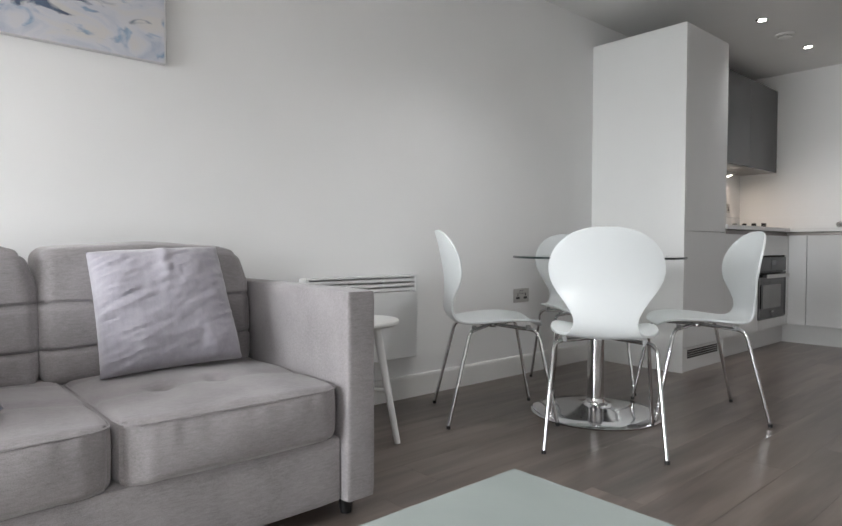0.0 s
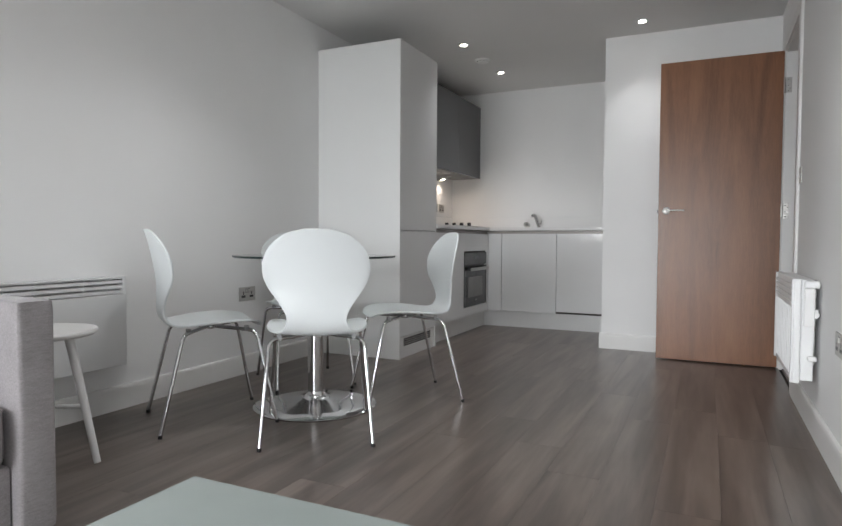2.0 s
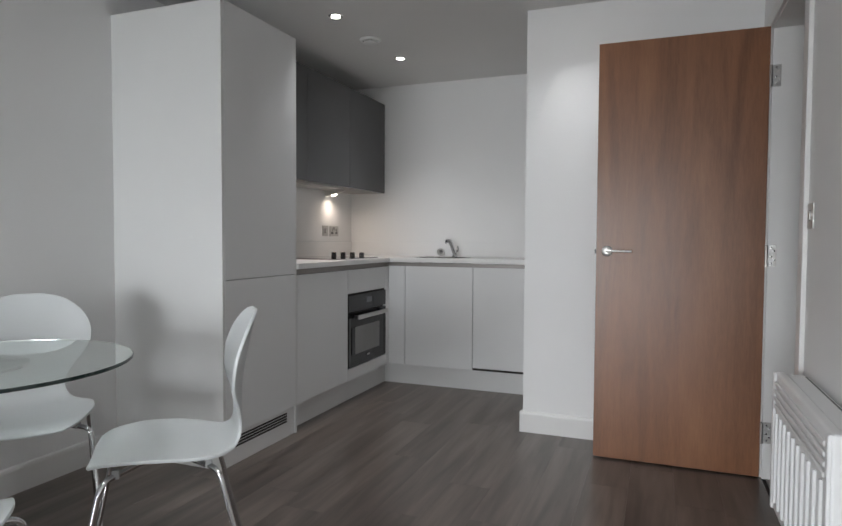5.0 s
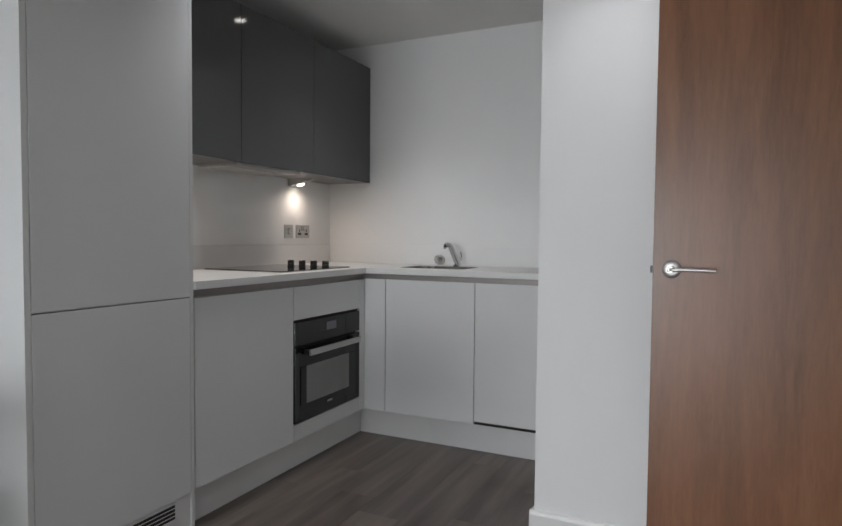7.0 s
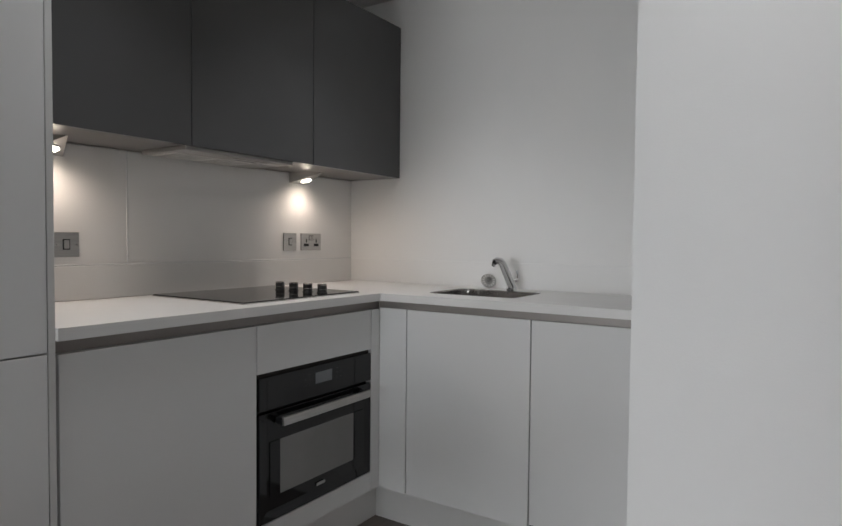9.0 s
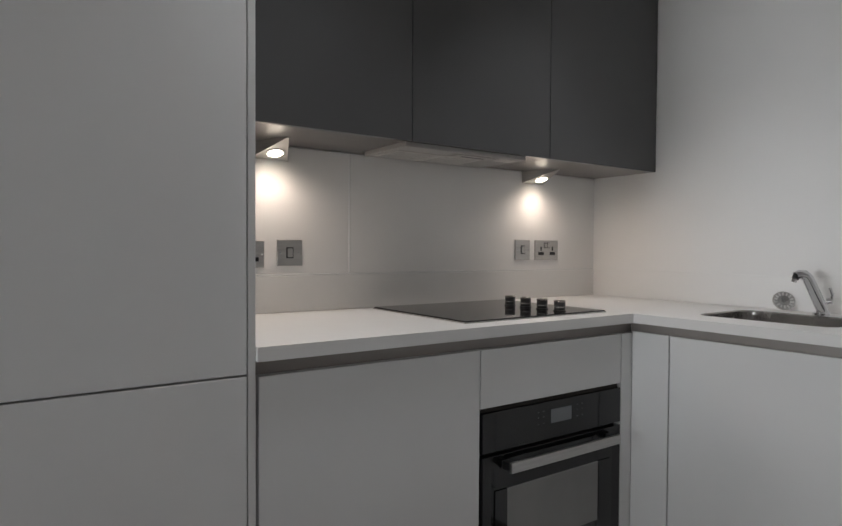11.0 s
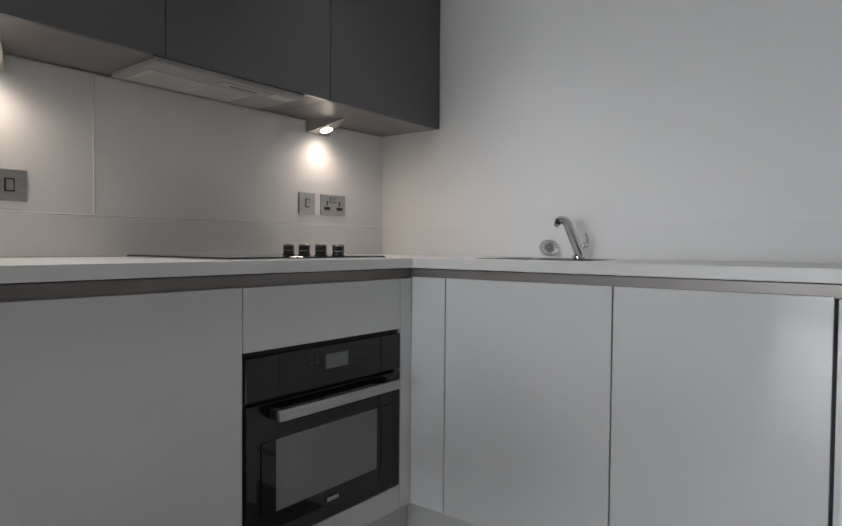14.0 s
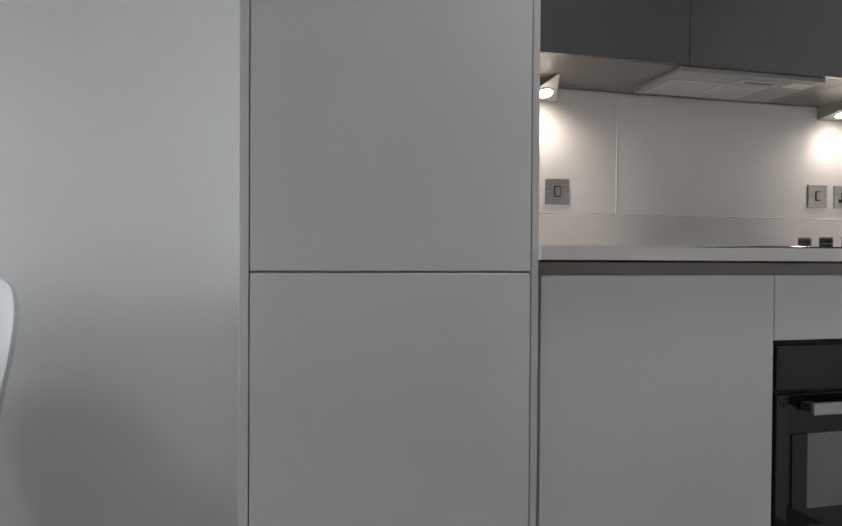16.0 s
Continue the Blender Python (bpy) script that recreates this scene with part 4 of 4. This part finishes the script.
    part("thermostat_knob", box((2.992, y0 - 0.004, z1 - 0.168), (3.006, y0 + 0.016, z1 - 0.130), 0.003), WHITEP, cb)
    part("thermostat_tip", box((3.005, y0 - 0.001, z1 - 0.160), (3.011, y0 + 0.012, z1 - 0.145), 0.002), WHITEP, cb)
    part("switch_knob", box((2.972, y0 - 0.010, z0 + 0.100), (3.004, y0 + 0.013, z0 + 0.122), 0.004), WHITEP, h)


# ---- sofa corner ----
def build_sofa():
    y1, y0 = -2.748, -4.185
    s = thing("sofa", (0.5, (y0 + y1) / 2, 0), "grey woven two-seat sofa with tufted seat cushions", "sofa")
    ym = (y0 + y1) / 2
    for a, c in ((y1 - 0.104, y1), (y0, y0 + 0.104)):
        part("arm", soft_block((0.10, a, 0.055), (0.972, c, 0.682), 0.013, 0.003, 20), SOFA, s, smooth=True)
    part("base", soft_block((0.12, y0 + 0.105, 0.055), (0.945, y1 - 0.105, 0.255), 0.015, 0.003), SOFA, s, smooth=True)
    part("back_frame", soft_block((0.06, y0 + 0.02, 0.10), (0.215, y1 - 0.02, 0.660), 0.03, 0.006), SOFA, s, smooth=True)
    def seat_shape(u, q):
        d = 0.0
        if u.z > 0.5:
            for a in (-0.42, 0.12):
                for b in (-0.42, 0.30):
                    d -= 0.022 * math.exp(-((u.y - a) ** 2 + (u.x - b) ** 2) / 0.008)
            d -= 0.006 * math.exp(-((u.x + 0.42) ** 2) / 0.006) + 0.006 * math.exp(-((u.x - 0.30) ** 2) / 0.006)
        w = 0.005 * noise.noise((q.x * 9, q.y * 9, q.z * 9))
        corner = max(0.0, u.x - 0.80) / 0.2 * max(0.0, abs(u.y) - 0.80) / 0.2
        pucker = 0.0045 * noise.noise((q.y * 34, q.x * 8, 3.0)) * max(0.0, u.x - 0.8) / 0.2 * max(0.0, u.z + 0.2)
        return (w + pucker - 0.026 * corner, -0.008 * corner * u.y, d + w)
    def back_shape(u, q):
        d = 0.0
        if u.x > 0.3:
            for b in (-0.47, 0.18):
                d -= 0.015 * math.exp(-((u.z - b) ** 2) / 0.0011)
        w = 0.005 * noise.noise((q.y * 7, q.z * 7, q.x * 7))
        corner = max(0.0, u.y - 0.7) / 0.3 * max(0.0, u.z - 0.4) / 0.6
        return (d + w - 0.05 * (u.z + 1) / 2, -0.026 * corner, w - 0.014 * corner)
    for a, c in ((ym + 0.004, y1 - 0.109), (y0 + 0.109, ym - 0.004)):
        k = part("seat_cushion", soft_block((0.205, a, 0.250), (0.962, c, 0.408), 0.023, 0.022, 46, seat_shape), SOFA, s, smooth=True)
        part("piping", tube(rounded([(0.30, a + 0.001, 0.398), (0.905, a + 0.002, 0.398), (0.940, a + 0.013, 0.398), (0.961, a + 0.055, 0.398), (0.970, (a + c) / 2, 0.400), (0.961, c - 0.055, 0.398), (0.940, c - 0.013, 0.398), (0.905, c - 0.002, 0.398), (0.30, c - 0.001, 0.398)], 0.03), 0.0028, 8), SOFA, k, smooth=True)
        part("back_cushion", soft_block((0.195, a - (0.052 if a > ym else 0.0), 0.395), (0.400, c - (0.010 if a > ym else 0.056), 0.803), 0.035, 0.020, 44, back_shape), SOFA, s, smooth=True)
    part("label_tag", box((0.290, -3.030, 0.798), (0.312, -2.998, 0.8085), 0.001), BLACK, s, "small black fabric label")
    for x in (0.16, 0.90):
        for y in (y0 + 0.06, y1 - 0.06):
            part("foot", lathe([(0.018, 0), (0.026, 0.062)], (x, y, 0), seg=16), BLACK, s)


def pillow_mesh(size, thick, seed, taper=0.0, sag=0.0):
    b = bmesh.new()
    n = 64
    sides = []
    for sgn in (1, -1):
        grid = []
        for i in range(n + 1):
            row = []
            for j in range(n + 1):
                u, v = -1 + 2 * i / n, -1 + 2 * j / n
                fall = max(0, (1 - abs(u) ** 2.6) * (1 - abs(v) ** 2.6)) ** 0.45
                pinch = 1 - 0.028 * ((1 - u * u) * abs(v) ** 3 + (1 - v * v) * abs(u) ** 3)
                edge = max(0.0, -u) ** 1.5 + 0.35 * max(0.0, u) ** 2 + 0.45
                wr = 0.009 * noise.noise((u * 1.5 + seed, v * 1.6, sgn))
                wr += 0.0105 * edge * noise.noise((u * 2.2 + seed, v * 8.5 - u * 2.5, sgn))
                wr += 0.0062 * edge * noise.noise((u * 5.0 + seed, v * 19 - u * 5, sgn))
                wr += 0.012 * math.exp(-((u + 0.08 - 0.22 * v + 0.1 * v * v) ** 2) / 0.008) * max(0.0, v + 0.1)
                wr += 0.012 * math.exp(-((u - 0.35 + 0.25 * v) ** 2) / 0.012) * max(0.0, -v)
                wr += 0.0022 * noise.noise((u * 14 + seed, v * 16, sgn))
                px = u * size / 2 * pinch - taper * (u + 1) / 2 * (v + 1) / 2
                py = v * size / 2 * pinch + sag * (1 - v) / 2
                row.append(b.verts.new((px, py, sgn * (thick / 2 * fall + wr * min(1, fall * 2)))))
            grid.append(row)
        for i in range(n):
            for j in range(n):
                b.faces.new((grid[i][j], grid[i + 1][j], grid[i + 1][j + 1], grid[i][j + 1]))
        sides.append(grid)
    bmesh.ops.remove_doubles(b, verts=b.verts, dist=0.0006)
    return b


def build_cushions():
    p = tagged(new("scatter_cushion", mesh_of(pillow_mesh(0.420, 0.200, 3.0, 0.026, 0.026), "scatter_cushion", PILLOW, True)), "lilac-grey velvet cushion leaning in the sofa corner", "cushion")
    # local z faces into the room, local y points up along the back
    p.matrix_basis = Matrix.Translation((0.462, -3.186, 0.605)) @ Matrix.Rotation(radians(0.5), 4, "X") @ Matrix.Rotation(radians(-21), 4, "Y") @ Matrix.Rotation(radians(-6), 4, "Z") @ Matrix(((0, 0, 1, 0), (1, 0, 0, 0), (0, 1, 0, 0), (0, 0, 0, 1)))
    p = tagged(new("scatter_cushion", mesh_of(pillow_mesh(0.42, 0.14, 8.0), "scatter_cushion", NAVY, True)), "dark blue-grey cushion on the sofa seat", "cushion")
    p.matrix_basis = Matrix.Translation((0.62, -3.875, 0.480)) @ Matrix.Rotation(radians(-82), 4, "Y") @ Matrix(((0, 0, 1, 0), (1, 0, 0, 0), (0, 1, 0, 0), (0, 0, 0, 1)))


def build_small_furniture():
    cx, cy, zt = 0.315, -2.375, 0.502
    s = thing("side_table", (cx, cy, 0), "small round white three-legged side table", "side table")
    part("tabletop", lathe([(0.186, zt - 0.022), (0.198, zt - 0.014), (0.200, zt - 0.006), (0.197, zt)], (cx, cy, 0), seg=56), STOOLW, s, smooth=True)
    base = 25
    feet = []
    for a in (base, base + 120, base + 240):
        c, d = math.cos(radians(a)), math.sin(radians(a))
        part("leg", tube([(cx + 0.115 * c, cy + 0.115 * d, zt - 0.02), (cx + 0.215 * c, cy + 0.215 * d, 0.002)], 0.014, 14, radii=[0.018, 0.0125]), STOOLW, s, smooth=True)
        feet.append((cx + 0.172 * c, cy + 0.172 * d, 0.215))
    for a in feet:
        part("stretcher", tube([a, (cx, cy, 0.215)], 0.009, 10), STOOLW, s, smooth=True)
    # low glass coffee table
    x0, x1, y0, y1, z = 1.672, 2.20, -3.95, -2.940, 0.38
    t = thing("coffee_table", ((x0 + x1) / 2, (y0 + y1) / 2, 0), "low frosted-glass coffee table", "coffee table")
    part("glass_top", box((x0, y0, z - 0.010), (x1, y1, z), 0.002), FROST, t)
    for x in (x0 + 0.06, x1 - 0.06):
        for y in (y0 + 0.06, y1 - 0.06):
            part("leg", lathe([(0.022, 0), (0.022, z - 0.0105)], (x, y, 0), seg=20), CHROME, t, smooth=True)
    part("shelf", box((x0 + 0.04, y0 + 0.04, 0.16), (x1 - 0.04, y1 - 0.04, 0.168), 0.001), FROST, t)
    # canvas over the sofa
    c = thing("canvas_picture", (0.0, -3.6, 1.507), "unframed abstract canvas in blues and white", "picture")
    part("stretched_canvas", box((XL + 0.001, -4.15, 1.520), (XL + 0.034, -3.016, 2.28), 0.003), CANVASEDGE, c)
    part("painting", box((XL + 0.034, -4.148, 1.522), (XL + 0.0352, -3.026, 2.278)), CANVAS, c)


# ---- floor planks, one by one ----
def build_floor():
    f = structure("floor", box((-0.15, YW - 0.1, -0.1), (XR + 0.02, YB + 0.05, -0.012)), GAP, "dark grey-brown wooden plank floor", "floor")
    w, ln, gap = 0.192, 1.285, 0.0003
    cache = {}
    rnd = random.Random(5)
    x = XL
    while x < XR:
        y = YW - rnd.uniform(0, ln)
        while y < YB:
            a, b = max(y, YW), min(y + ln, YB)
            x1 = min(x + w, XR)
            key = (round(b - a, 3), round(x1 - x, 3))
            if key[0] > 0.02:
                if key not in cache:
                    cache[key] = mesh_of(box((gap, gap, -0.012), (key[1] - gap, key[0] - gap, 0.0)), "plank", FLOOR)
                p = new("plank", cache[key])
                p.parent = f
                p.location = (x, a, 0)
            y += ln
        x += w


build_structure()
build_door()
build_kitchen()
build_ceiling_fittings()
build_table()
build_chairs()
build_heaters()
build_sofa()
build_cushions()
build_small_furniture()
build_floor()
